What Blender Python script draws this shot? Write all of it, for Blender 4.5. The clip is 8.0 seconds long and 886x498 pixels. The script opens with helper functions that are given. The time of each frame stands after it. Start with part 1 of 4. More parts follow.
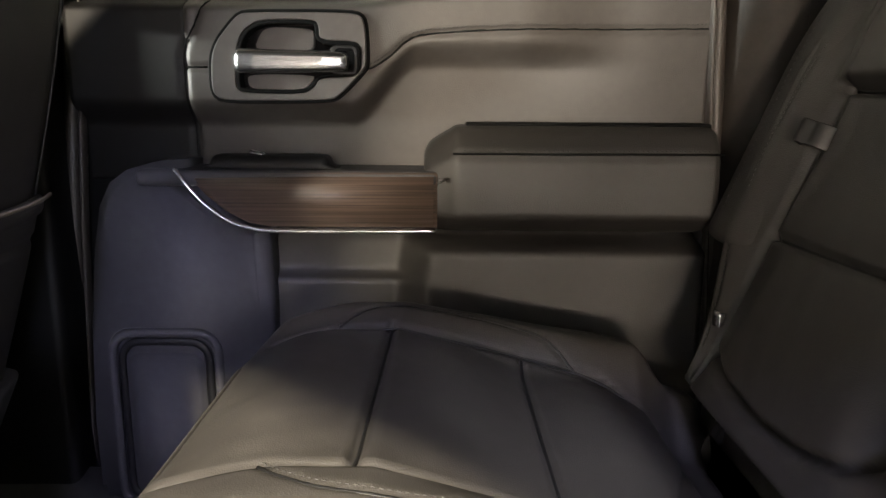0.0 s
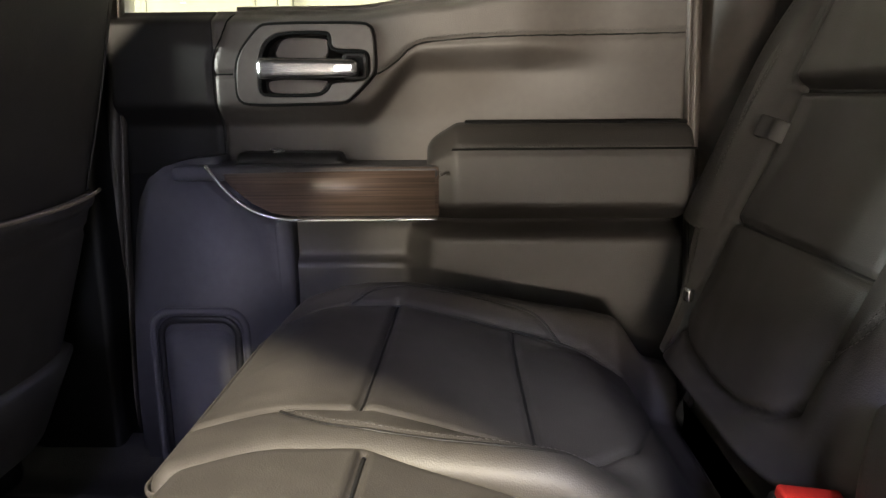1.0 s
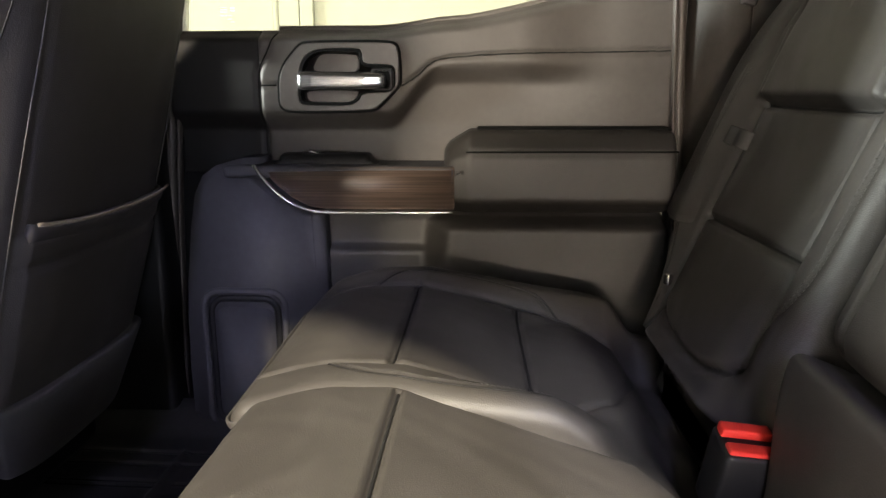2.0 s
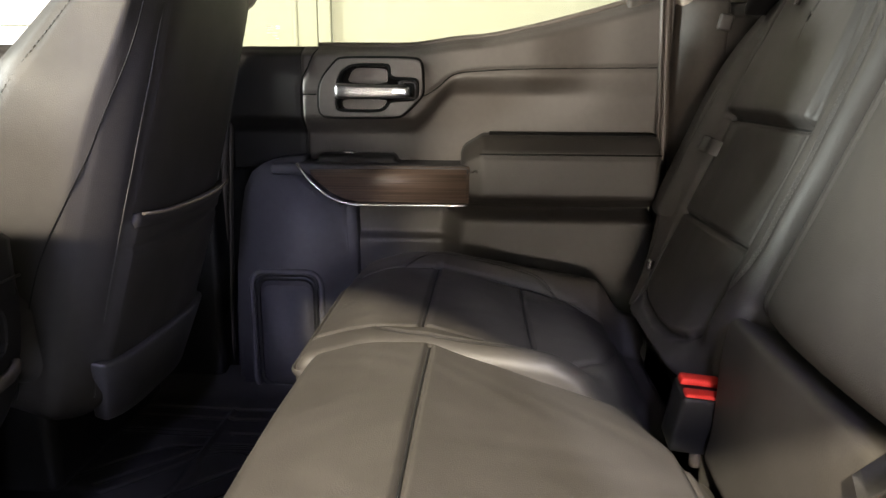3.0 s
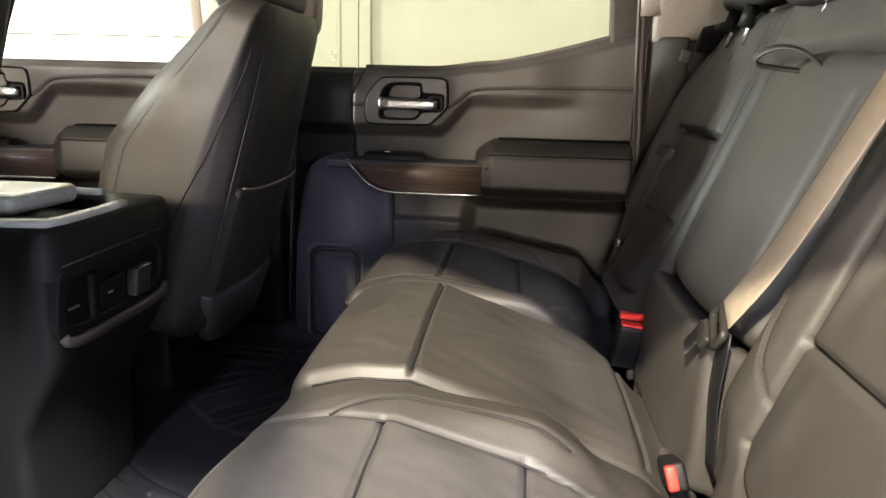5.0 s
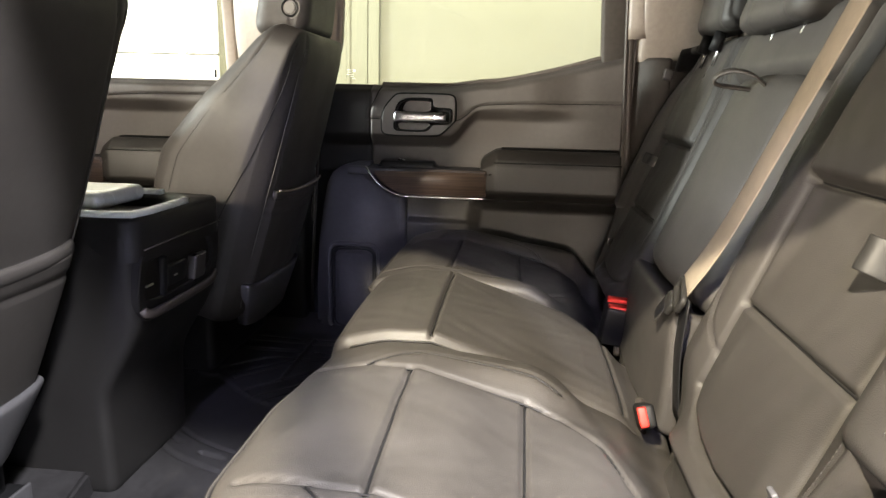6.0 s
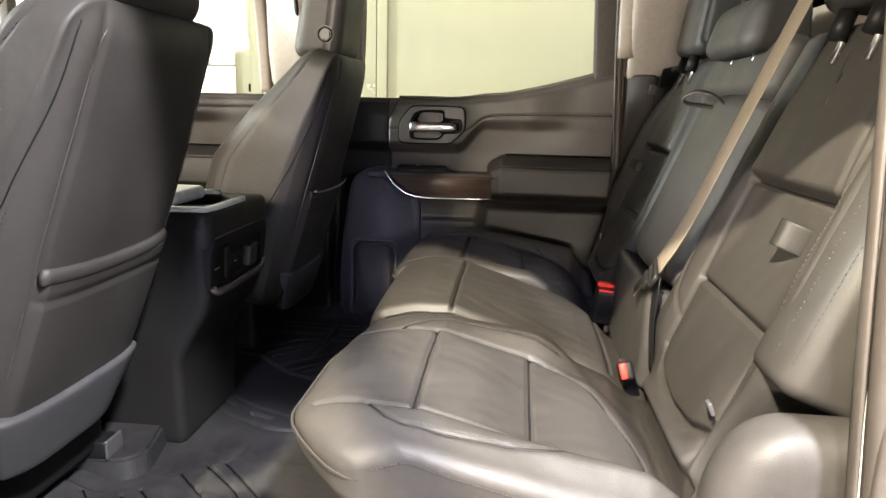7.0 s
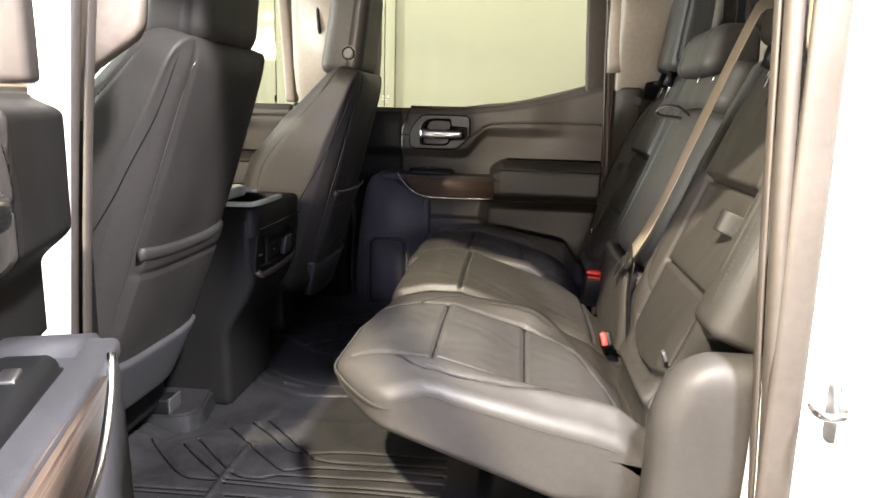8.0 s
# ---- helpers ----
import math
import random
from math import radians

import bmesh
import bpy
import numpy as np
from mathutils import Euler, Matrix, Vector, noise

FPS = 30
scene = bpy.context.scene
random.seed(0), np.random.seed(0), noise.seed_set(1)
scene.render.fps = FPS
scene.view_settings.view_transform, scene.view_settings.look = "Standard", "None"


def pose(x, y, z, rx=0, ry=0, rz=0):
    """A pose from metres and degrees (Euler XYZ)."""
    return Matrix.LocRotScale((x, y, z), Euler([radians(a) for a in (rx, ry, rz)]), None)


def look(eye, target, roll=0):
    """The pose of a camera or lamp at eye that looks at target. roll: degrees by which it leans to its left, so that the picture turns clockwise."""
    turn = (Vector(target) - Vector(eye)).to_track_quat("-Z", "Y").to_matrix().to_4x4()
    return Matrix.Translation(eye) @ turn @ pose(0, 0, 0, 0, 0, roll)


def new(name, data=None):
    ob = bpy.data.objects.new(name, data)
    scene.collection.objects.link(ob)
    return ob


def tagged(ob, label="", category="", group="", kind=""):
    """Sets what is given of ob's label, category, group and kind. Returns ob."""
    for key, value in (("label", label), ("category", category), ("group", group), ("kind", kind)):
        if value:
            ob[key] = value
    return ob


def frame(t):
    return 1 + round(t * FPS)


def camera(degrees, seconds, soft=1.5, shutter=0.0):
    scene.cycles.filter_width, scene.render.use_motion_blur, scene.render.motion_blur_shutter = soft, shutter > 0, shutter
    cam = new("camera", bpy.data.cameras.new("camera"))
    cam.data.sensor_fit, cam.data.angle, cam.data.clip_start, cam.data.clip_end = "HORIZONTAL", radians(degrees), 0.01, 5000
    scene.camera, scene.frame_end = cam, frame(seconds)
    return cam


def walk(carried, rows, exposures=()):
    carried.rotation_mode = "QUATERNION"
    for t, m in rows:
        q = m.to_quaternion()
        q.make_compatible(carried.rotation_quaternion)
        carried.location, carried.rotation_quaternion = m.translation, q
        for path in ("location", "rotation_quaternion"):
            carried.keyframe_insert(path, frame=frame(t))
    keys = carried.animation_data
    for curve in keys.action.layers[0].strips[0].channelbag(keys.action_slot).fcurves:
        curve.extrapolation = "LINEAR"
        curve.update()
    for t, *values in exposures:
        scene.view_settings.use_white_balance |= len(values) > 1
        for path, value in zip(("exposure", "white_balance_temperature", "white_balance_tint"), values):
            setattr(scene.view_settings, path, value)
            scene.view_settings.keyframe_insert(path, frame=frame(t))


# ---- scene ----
cam = camera(65.0, 8.0)
METRES, EYE, TILT, LEAN, TURN = 1.55, 1.15, -4.3, 0.0, 0.0
ROWS = [
    (0.0, 0.0, 0.0, 0.0, 0.05, -7.53, -0.41),
    (0.5, 0.0091, -0.0354, 0.006, 0.94, -7.82, -0.09),
    (1.0, 0.0193, -0.0684, 0.0038, 1.75, -8.23, 0.28),
    (1.5, 0.021, -0.1122, 0.0064, 2.32, -8.49, 0.28),
    (3.0, 0.0094, -0.2952, 0.0286, 3.12, -9.47, -0.59),
    (3.5, 0.0198, -0.3508, 0.0318, 3.52, -9.94, -0.25),
    (4.0, 0.031, -0.4147, 0.0264, 4.65, -9.83, -0.8),
    (4.5, 0.0421, -0.4819, 0.0268, 5.49, -9.47, -1.81),
    (6.0, 0.0428, -0.6688, 0.016, 5.77, -7.81, -1.94),
    (6.5, 0.0405, -0.7579, 0.0169, 5.7, -7.48, -1.88),
    (7.0, 0.0352, -0.828, 0.0155, 5.69, -7.35, -1.93),
    (7.5, 0.0387, -0.9102, 0.0101, 5.74, -7.26, -2.03),
    (8.0, 0.0396, -0.9887, 0.013, 5.85, -6.98, -2.02),
]
walk(cam, [(t, pose(0, -0.17, EYE, TILT, LEAN, TURN) @ pose(METRES * x, METRES * y, METRES * z, 90 + pitch, roll, yaw)) for t, x, y, z, yaw, pitch, roll in ROWS],
     exposures=[(0.0, 0.25), (1.5, 0.20), (3.0, 0.08), (4.5, -0.12), (6.5, -0.2), (8.0, -0.42)])

# ---- light ----
world = bpy.data.worlds.new("world")
scene.world = world
world.use_nodes = True
world.node_tree.nodes["Background"].inputs[0].default_value = (0.75, 0.85, 1.0, 1)
world.node_tree.nodes["Background"].inputs[1].default_value = 0.25


def area(name, eye, target, sx, sy, watts, color):
    data = bpy.data.lights.new(name, "AREA")
    data.shape, data.size, data.size_y, data.energy, data.color = "RECTANGLE", sx, sy, watts, color
    ob = new(name, data)
    ob.matrix_world = look(eye, target)
    return ob


area("ceiling_lamp_over_door", (0.60, -1.75, 2.55), (0.0, -0.5, 0.9), 0.16, 0.16, 385, (0.98, 0.965, 1.0))
area("ceiling_lamp_near", (-0.52, -2.45, 2.78), (0.0, 0.0, 0.9), 0.06, 0.06, 760, (1.0, 0.89, 0.66))
area("ceiling_lamp_cool", (-0.12, -2.9, 2.52), (-0.2, 0.5, 0.8), 0.14, 0.14, 100, (0.64, 0.64, 1.0))
# added side fills, no fittings: cool for the seat backs, warm for the door
area("side_fill_cool", (1.3, -3.6, 1.28), (-0.4, 0.6, 1.15), 0.35, 0.25, 50, (0.76, 0.80, 1.0))
area("side_fill_warm", (-0.10, -5.4, 1.05), (-0.1, 0.8, 1.15), 1.0, 0.30, 345, (1.0, 0.84, 0.68))
# added fills from the front; there is no doorway in the garage walls
area("front_side_fill", (-2.3, -2.8, 1.9), (-0.6, 0.3, 1.15), 0.4, 0.4, 370, (1.0, 0.87, 0.68))
area("front_fill", (-6.0, -0.50, 1.95), (0.0, 0.0, 1.2), 0.4, 0.35, 1300, (0.95, 1.0, 0.93))
# added lights that only brighten the walls outside the windows
area("wall_fill", (-0.8, 2.3, 3.5), (-0.8, 3.3, 3.0), 6.0, 0.15, 400, (1.0, 0.975, 0.82))
area("rear_wall_fill", (5.1, 1.5, 3.4), (6.0, 1.5, 2.2), 0.15, 5.0, 260, (1.0, 0.975, 0.82))


# ---- materials ----
def mat(name, col, rough=0.5, metal=0.0, var=0.12, scale=9.0, bump=0.15, bscale=700.0, cells=False, coat=0.0, rvar=0.08, spec=0.5):
    m = bpy.data.materials.new(name)
    m.use_nodes = True
    nt = m.node_tree
    b = nt.nodes["Principled BSDF"]
    link, node = nt.links.new, nt.nodes.new
    tc = node("ShaderNodeTexCoord")
    n1, n2 = node("ShaderNodeTexNoise"), node("ShaderNodeTexNoise")
    n1.inputs["Scale"].default_value, n1.inputs["Detail"].default_value = scale, 4
    n2.inputs["Scale"].default_value, n2.inputs["Detail"].default_value = scale * 9, 3
    add = node("ShaderNodeMath")
    add.operation = "ADD"
    mr = node("ShaderNodeMapRange")
    mr.inputs["From Min"].default_value, mr.inputs["From Max"].default_value = 0.7, 1.3
    mr.inputs["To Min"].default_value, mr.inputs["To Max"].default_value = 1 - var, 1 + var
    mul = node("ShaderNodeVectorMath")
    mul.operation = "SCALE"
    mul.inputs[0].default_value = col
    for n in (n1, n2):
        link(tc.outputs["Object"], n.inputs["Vector"])
    link(n1.outputs["Fac"], add.inputs[0])
    link(n2.outputs["Fac"], add.inputs[1])
    link(add.outputs[0], mr.inputs["Value"])
    link(mr.outputs[0], mul.inputs["Scale"])
    link(mul.outputs[0], b.inputs["Base Color"])
    rr = node("ShaderNodeMapRange")
    rr.inputs["From Min"].default_value, rr.inputs["From Max"].default_value = 0.3, 0.7
    rr.inputs["To Min"].default_value, rr.inputs["To Max"].default_value = rough - rvar, rough + rvar
    link(n1.outputs["Fac"], rr.inputs["Value"])
    link(rr.outputs[0], b.inputs["Roughness"])
    b.inputs["Metallic"].default_value = metal
    b.inputs["Specular IOR Level"].default_value = spec
    b.inputs["Coat Weight"].default_value = coat
    b.inputs["Coat Roughness"].default_value = 0.12
    if bump:
        t = node("ShaderNodeTexVoronoi" if cells else "ShaderNodeTexNoise")
        t.inputs["Scale"].default_value = bscale
        link(tc.outputs["Object"], t.inputs["Vector"])
        bp = node("ShaderNodeBump")
        bp.inputs["Strength"].default_value, bp.inputs["Distance"].default_value = bump, 0.0012
        link(t.outputs["Distance" if cells else "Fac"], bp.inputs["Height"])
        link(bp.outputs[0], b.inputs["Normal"])
    return m


LEATHER = mat("black_leather", (0.027, 0.0245, 0.0228), 0.55, bump=0.16, bscale=700, cells=True, spec=0.32)
VINYL = mat("soft_touch_vinyl", (0.035, 0.031, 0.028), 0.54, bump=0.2, bscale=800, cells=True, spec=0.35)
VINYLDK = mat("dark_armrest_vinyl", (0.016, 0.0145, 0.0132), 0.52, bump=0.2, bscale=800, cells=True, spec=0.35)
GREYPL = mat("grey_hard_plastic", (0.045, 0.044, 0.047), 0.5, bump=0.25, bscale=900)
PLASTIC = mat("grained_black_plastic", (0.037, 0.0362, 0.0395), 0.58, bump=0.25, bscale=900, spec=0.16)
DARK = mat("dark_plastic", (0.007, 0.007, 0.0075), 0.5, bump=0.1, spec=0.18)
# gaskets and seams, also shade strips over the armrest and in the mat
GAP = mat("gasket_and_shade_black", (0.004, 0.004, 0.004), 0.8, bump=0.1, spec=0.06)
TRIM = mat("taupe_trim_plastic", (0.16, 0.132, 0.108), 0.55, bump=0.2, bscale=900)
TRIMDK = mat("dark_trim_plastic", (0.032, 0.027, 0.025), 0.5, spec=0.3, bump=0.2, bscale=900)
TRIMMID = mat("brown_trim_plastic", (0.024, 0.020, 0.017), 0.6, bump=0.2, bscale=900, var=0.2, spec=0.2)
RUBBER = mat("weatherstrip_rubber", (0.042, 0.035, 0.030), 0.55, bump=0.2, bscale=500)
MATRUB = mat("floor_mat_rubber", (0.017, 0.0163, 0.0172), 0.5, bump=0.35, bscale=450, var=0.3, spec=0.35)
CARPET = mat("dark_carpet", (0.012, 0.0115, 0.012), 0.9, bump=0.9, bscale=500)
CHROME = mat("chrome", (0.72, 0.72, 0.73), 0.22, 1.0, var=0.03, bump=0.0, rvar=0.03)
SATIN = mat("satin_metal", (0.55, 0.55, 0.56), 0.30, 1.0, var=0.05, bump=0.05)
BEZEL = mat("bezel_grey", (0.034, 0.031, 0.029), 0.42, 0.0, bump=0.1)
GLOSSBK = mat("gloss_black_strap", (0.012, 0.0115, 0.011), 0.42, bump=0.05, spec=0.2)
# pale tone: window light reflected on the console top, and the glass etching
PALE = mat("pale_sheen_and_etching", (0.58, 0.60, 0.60), 0.28, bump=0.05, var=0.04)
CONSOLE = mat("dark_console_plastic", (0.0085, 0.008, 0.0078), 0.55, bump=0.2, bscale=900, spec=0.18)
BELT = mat("belt_webbing", (0.155, 0.128, 0.098), 0.7, bump=0.5, bscale=900)
RED = mat("red_button", (0.42, 0.022, 0.016), 0.5, bump=0.05, spec=0.25)
STITCH = mat("stitch_thread", (0.036, 0.033, 0.031), 0.7, bump=0.0)
STITCHDK = mat("dark_thread", (0.022, 0.021, 0.020), 0.7, bump=0.0)
PAINT = mat("white_body_paint", (0.82, 0.81, 0.78), 0.28, var=0.02, bump=0.0, coat=0.6)
WALLPAINT = mat("garage_wall_paint", (0.135, 0.137, 0.100), 0.8, var=0.03, scale=2, bump=0.3, bscale=150)
WHITEWALL = mat("white_wall_paint", (0.82, 0.82, 0.78), 0.8, var=0.03, scale=2, bump=0.3, bscale=150)
GREYWALL = mat("grey_wall_paint", (0.10, 0.10, 0.10), 0.8, var=0.06, scale=2, bump=0.3, bscale=150)
CONCRETE = mat("concrete", (0.06, 0.058, 0.056), 0.7, var=0.2, scale=3, bump=0.6, bscale=60)
HEADLINER = mat("headliner_cloth", (0.035, 0.033, 0.031), 0.9, bump=0.5, bscale=700)


def wood_mat():
    m = bpy.data.materials.new("dark_wood_veneer")
    m.use_nodes = True
    nt = m.node_tree
    b = nt.nodes["Principled BSDF"]
    link, node = nt.links.new, nt.nodes.new
    tc, mp = node("ShaderNodeTexCoord"), node("ShaderNodeMapping")
    mp.inputs["Scale"].default_value = (4, 40, 420)
    n = node("ShaderNodeTexNoise")
    n.inputs["Scale"].default_value, n.inputs["Detail"].default_value, n.inputs["Distortion"].default_value = 1.0, 5, 0.4
    ramp = node("ShaderNodeValToRGB")
    e = ramp.color_ramp.elements
    e[0].position, e[0].color = 0.34, (0.022, 0.014, 0.0105, 1)
    e[1].position, e[1].color = 0.70, (0.10, 0.070, 0.053, 1)
    link(tc.outputs["Object"], mp.inputs["Vector"])
    link(mp.outputs[0], n.inputs["Vector"])
    link(n.outputs["Fac"], ramp.inputs["Fac"])
    link(ramp.outputs[0], b.inputs["Base Color"])
    bp = node("ShaderNodeBump")
    bp.inputs["Strength"].default_value, bp.inputs["Distance"].default_value = 0.25, 0.0006
    link(n.outputs["Fac"], bp.inputs["Height"])
    link(bp.outputs[0], b.inputs["Normal"])
    b.inputs["Roughness"].default_value = 0.46
    b.inputs["Coat Weight"].default_value = 0.05
    b.inputs["Coat Roughness"].default_value = 0.1
    return m


def glass_mat():
    m = bpy.data.materials.new("window_glass")
    m.use_nodes = True
    nt = m.node_tree
    nt.nodes.remove(nt.nodes["Principled BSDF"])
    tr, gl, mx = nt.nodes.new("ShaderNodeBsdfTransparent"), nt.nodes.new("ShaderNodeBsdfGlossy"), nt.nodes.new("ShaderNodeMixShader")
    fr = nt.nodes.new("ShaderNodeFresnel")
    fr.inputs["IOR"].default_value = 1.45
    tr.inputs["Color"].default_value = (0.97, 0.97, 0.94, 1)
    gl.inputs["Roughness"].default_value = 0.02
    nt.links.new(fr.outputs[0], mx.inputs[0])
    nt.links.new(tr.outputs[0], mx.inputs[1])
    nt.links.new(gl.outputs[0], mx.inputs[2])
    nt.links.new(mx.outputs[0], nt.nodes["Material Output"].inputs[0])
    return m


def lamp_mat():
    m = bpy.data.materials.new("lamp_diffuser")
    m.use_nodes = True
    b = m.node_tree.nodes["Principled BSDF"]
    b.inputs["Emission Color"].default_value = (1, 0.97, 0.9, 1)
    b.inputs["Emission Strength"].default_value = 3.0
    return m


WOOD, GLASS, LAMP = wood_mat(), glass_mat(), lamp_mat()

# ---- mesh tools ----
SIDE = 1.0   # +1 far side of the cab, -1 near side: meshes are mirrored across y = 0
BASE = {}


def side(s):
    global SIDE
    SIDE = s


def thing(name, base, label, category, group="", kind=""):
    ob = new(name)
    ob.empty_display_size = 0.05
    b = Vector((base[0], base[1] * SIDE, base[2]))
    ob.location = b
    BASE[ob.name] = b
    return tagged(ob, label, category, group, kind)


def part(name, shape, material, parent=None, label="", smooth=True):
    """One mesh object from (vertices, faces), given in the cab's coordinates."""
    v, f = np.array(shape[0], float), shape[1]
    v = v * np.array((1.0, SIDE, 1.0))
    if SIDE < 0:
        f = [tuple(reversed(q)) for q in f]
    base = BASE.get(parent.name, Vector()) if parent else Vector()
    me = bpy.data.meshes.new(name)
    me.from_pydata((v - np.array(base)).tolist(), [], f)
    me.materials.append(material)
    if smooth:
        me.shade_smooth()
    ob = new(name, me)
    if parent:
        ob.parent = parent
    BASE[ob.name] = base
    if label:
        ob["label"] = label
    return ob


def axis(h, r, res):
    k = max(2, min(5, int(r / res) + 2))
    mid = max(1, int(round(2 * (h - r) / res)))
    a = np.linspace(h - r, h, k + 1)[1:]
    return np.concatenate((-a[::-1], np.linspace(-(h - r), h - r, mid + 1), a))


def rbox(size, r, res=0.02, fn=None):
    """A rounded box of that size about the origin, in quads about res wide, then bent by fn(points)."""
    h = np.array(size, float) / 2
    r = min(r, *(h * 0.999))
    ax = [axis(h[i], r, res) for i in range(3)]
    vs, fs, n0 = [], [], 0
    for a in range(3):
        b, c = (a + 1) % 3, (a + 2) % 3
        B, C = np.meshgrid(ax[b], ax[c], indexing="ij")
        nb, nc = B.shape
        idx = np.arange(nb * nc).reshape(nb, nc)
        q = np.stack((idx[:-1, :-1], idx[1:, :-1], idx[1:, 1:], idx[:-1, 1:]), -1).reshape(-1, 4)
        for s in (1, -1):
            p = np.empty((nb * nc, 3))
            p[:, a], p[:, b], p[:, c] = s * h[a], B.ravel(), C.ravel()
            vs.append(p)
            fs.append((q if s > 0 else q[:, ::-1]) + n0)
            n0 += nb * nc
    v, f = np.concatenate(vs), np.concatenate(fs)
    _, first, inv = np.unique(np.round(v, 6), axis=0, return_index=True, return_inverse=True)
    inv = inv.reshape(-1)
    v, f = v[first], inv[f]
    inner = np.clip(v, -(h - r), h - r)
    d = v - inner
    n = np.linalg.norm(d, axis=1, keepdims=True)
    v = inner + d / np.maximum(n, 1e-9) * r
    if fn:
        v = fn(v)
    return v, [tuple(q) for q in f.tolist()]


def box(lo, hi, r=0.004, res=0.05):
    lo, hi = np.array(lo, float), np.array(hi, float)
    return rbox(hi - lo, r, res, lambda p: p + (lo + hi) / 2)


def obox(centre, size, r, turn, res=0.03, taper=None):
    """A rounded box turned by Euler degrees."""
    M = np.array(Euler([radians(a) for a in turn]).to_matrix())

    def fn(p):
        if taper:
            p = taper(p)
        return p @ M.T + np.array(centre)
    return rbox(size, r, res, fn)


def join(*shapes):
    vs, fs, n = [], [], 0
    for v, f in shapes:
        vs.append(np.array(v, float))
        fs += [tuple(i + n for i in q) for q in f]
        n += len(v)
    return np.concatenate(vs), fs


def smooth_path(pts, step=0.01):
    """Catmull-Rom through the points, evenly stepped."""
    P = np.array(pts, float)
    P = np.vstack((2 * P[0] - P[1], P, 2 * P[-1] - P[-2]))
    out = []
    for i in range(1, len(P) - 2):
        n = max(2, int(np.linalg.norm(P[i + 1] - P[i]) / step))
        t = np.linspace(0, 1, n, endpoint=False)[:, None]
        a, b, c, d = P[i - 1], P[i], P[i + 1], P[i + 2]
        out.append(0.5 * (2 * b + (c - a) * t + (2 * a - 5 * b + 4 * c - d) * t ** 2 + (3 * b - a - 3 * c + d) * t ** 3))
    return np.vstack(out + [P[-2][None]])


def sweep(path, w, h, up=(0, 0, 1), n=8, square=2.0, caps=True):
    """Sweeps an ellipse (square 2) or rounded strap (square 4) of width w and height h along a path."""
    P = np.array(path, float)
    T = np.gradient(P, axis=0)
    T /= np.maximum(np.linalg.norm(T, axis=1, keepdims=True), 1e-9)
    U = np.broadcast_to(np.array(up, float), P.shape)
    X = np.cross(T, U)
    X /= np.maximum(np.linalg.norm(X, axis=1, keepdims=True), 1e-9)
    Y = np.cross(X, T)
    a = np.arange(n) / n * 2 * np.pi
    e = 2.0 / square
    cx, cy = np.sign(np.cos(a)) * np.abs(np.cos(a)) ** e, np.sign(np.sin(a)) * np.abs(np.sin(a)) ** e
    V = P[:, None] + X[:, None] * (cx * w / 2)[None, :, None] + Y[:, None] * (cy * h / 2)[None, :, None]
    m = len(P)
    f = [(i * n + j, i * n + (j + 1) % n, (i + 1) * n + (j + 1) % n, (i + 1) * n + j) for i in range(m - 1) for j in range(n)]
    if caps:
        f += [tuple(range(n - 1, -1, -1)), tuple((m - 1) * n + j for j in range(n))]
    return V.reshape(-1, 3), f


def dist(Q, pts):
    """Distance of 2D points from a polyline."""
    best = np.full(len(Q), 9.0)
    for a, b in zip(pts[:-1], pts[1:]):
        a, b = np.array(a, float), np.array(b, float)
        ab = b - a
        t = np.clip(((Q - a) @ ab) / max(ab @ ab, 1e-12), 0, 1)
        best = np.minimum(best, np.linalg.norm(Q - a - t[:, None] * ab, axis=1))
    return best


def groove(Q, pts, w, d):
    return d * np.exp(-(dist(Q, pts) / w) ** 2)


def step(a, b, x):
    t = np.clip((x - a) / (b - a), 0, 1)
    return t * t * (3 - 2 * t)


def stitches(path, up, length=0.0045, pitch=0.0065, w=0.0013):
    P = np.array(path, float)
    seg = np.linalg.norm(np.diff(P, axis=0), axis=1)
    s = np.concatenate(([0], np.cumsum(seg)))
    shapes = []
    u = np.array(up, float)
    for c in np.arange(pitch, s[-1], pitch):
        a = np.array([np.interp(c - length / 2, s, P[:, i]) for i in range(3)])
        b = np.array([np.interp(c + length / 2, s, P[:, i]) for i in range(3)])
        d = b - a
        x = np.cross(d, u)
        x = x / max(np.linalg.norm(x), 1e-9) * w / 2
        hh = u * w * 0.6
        v = [a - x, a + x, b + x, b - x, a - x * 0.5 + hh, a + x * 0.5 + hh, b + x * 0.5 + hh, b - x * 0.5 + hh]
        shapes.append((v, [(0, 1, 5, 4), (1, 2, 6, 5), (2, 3, 7, 6), (3, 0, 4, 7), (4, 5, 6, 7)]))
    return join(*shapes)


def prism(outline, depth, place, bevel=0.003):
    """A flat plate with that outline (2D), depth thick, its edges bevelled; place(points) lays it into the cab."""
    bm = bmesh.new()
    vs = [bm.verts.new((x, y, 0)) for x, y in outline]
    face = bm.faces.new(vs)
    ext = bmesh.ops.extrude_face_region(bm, geom=[face])
    bmesh.ops.translate(bm, vec=(0, 0, depth), verts=[g for g in ext["geom"] if isinstance(g, bmesh.types.BMVert)])
    bmesh.ops.recalc_face_normals(bm, faces=bm.faces)
    if bevel:
        bmesh.ops.bevel(bm, geom=[e for e in bm.edges if abs(e.verts[0].co.z - depth) < 1e-6 and abs(e.verts[1].co.z - depth) < 1e-6], offset=bevel, segments=2, affect="EDGES")
    bm.verts.index_update()
    v = np.array([w.co[:] for w in bm.verts])
    f = [tuple(w.index for w in q.verts) for q in bm.faces]
    bm.free()
    return place(v), f


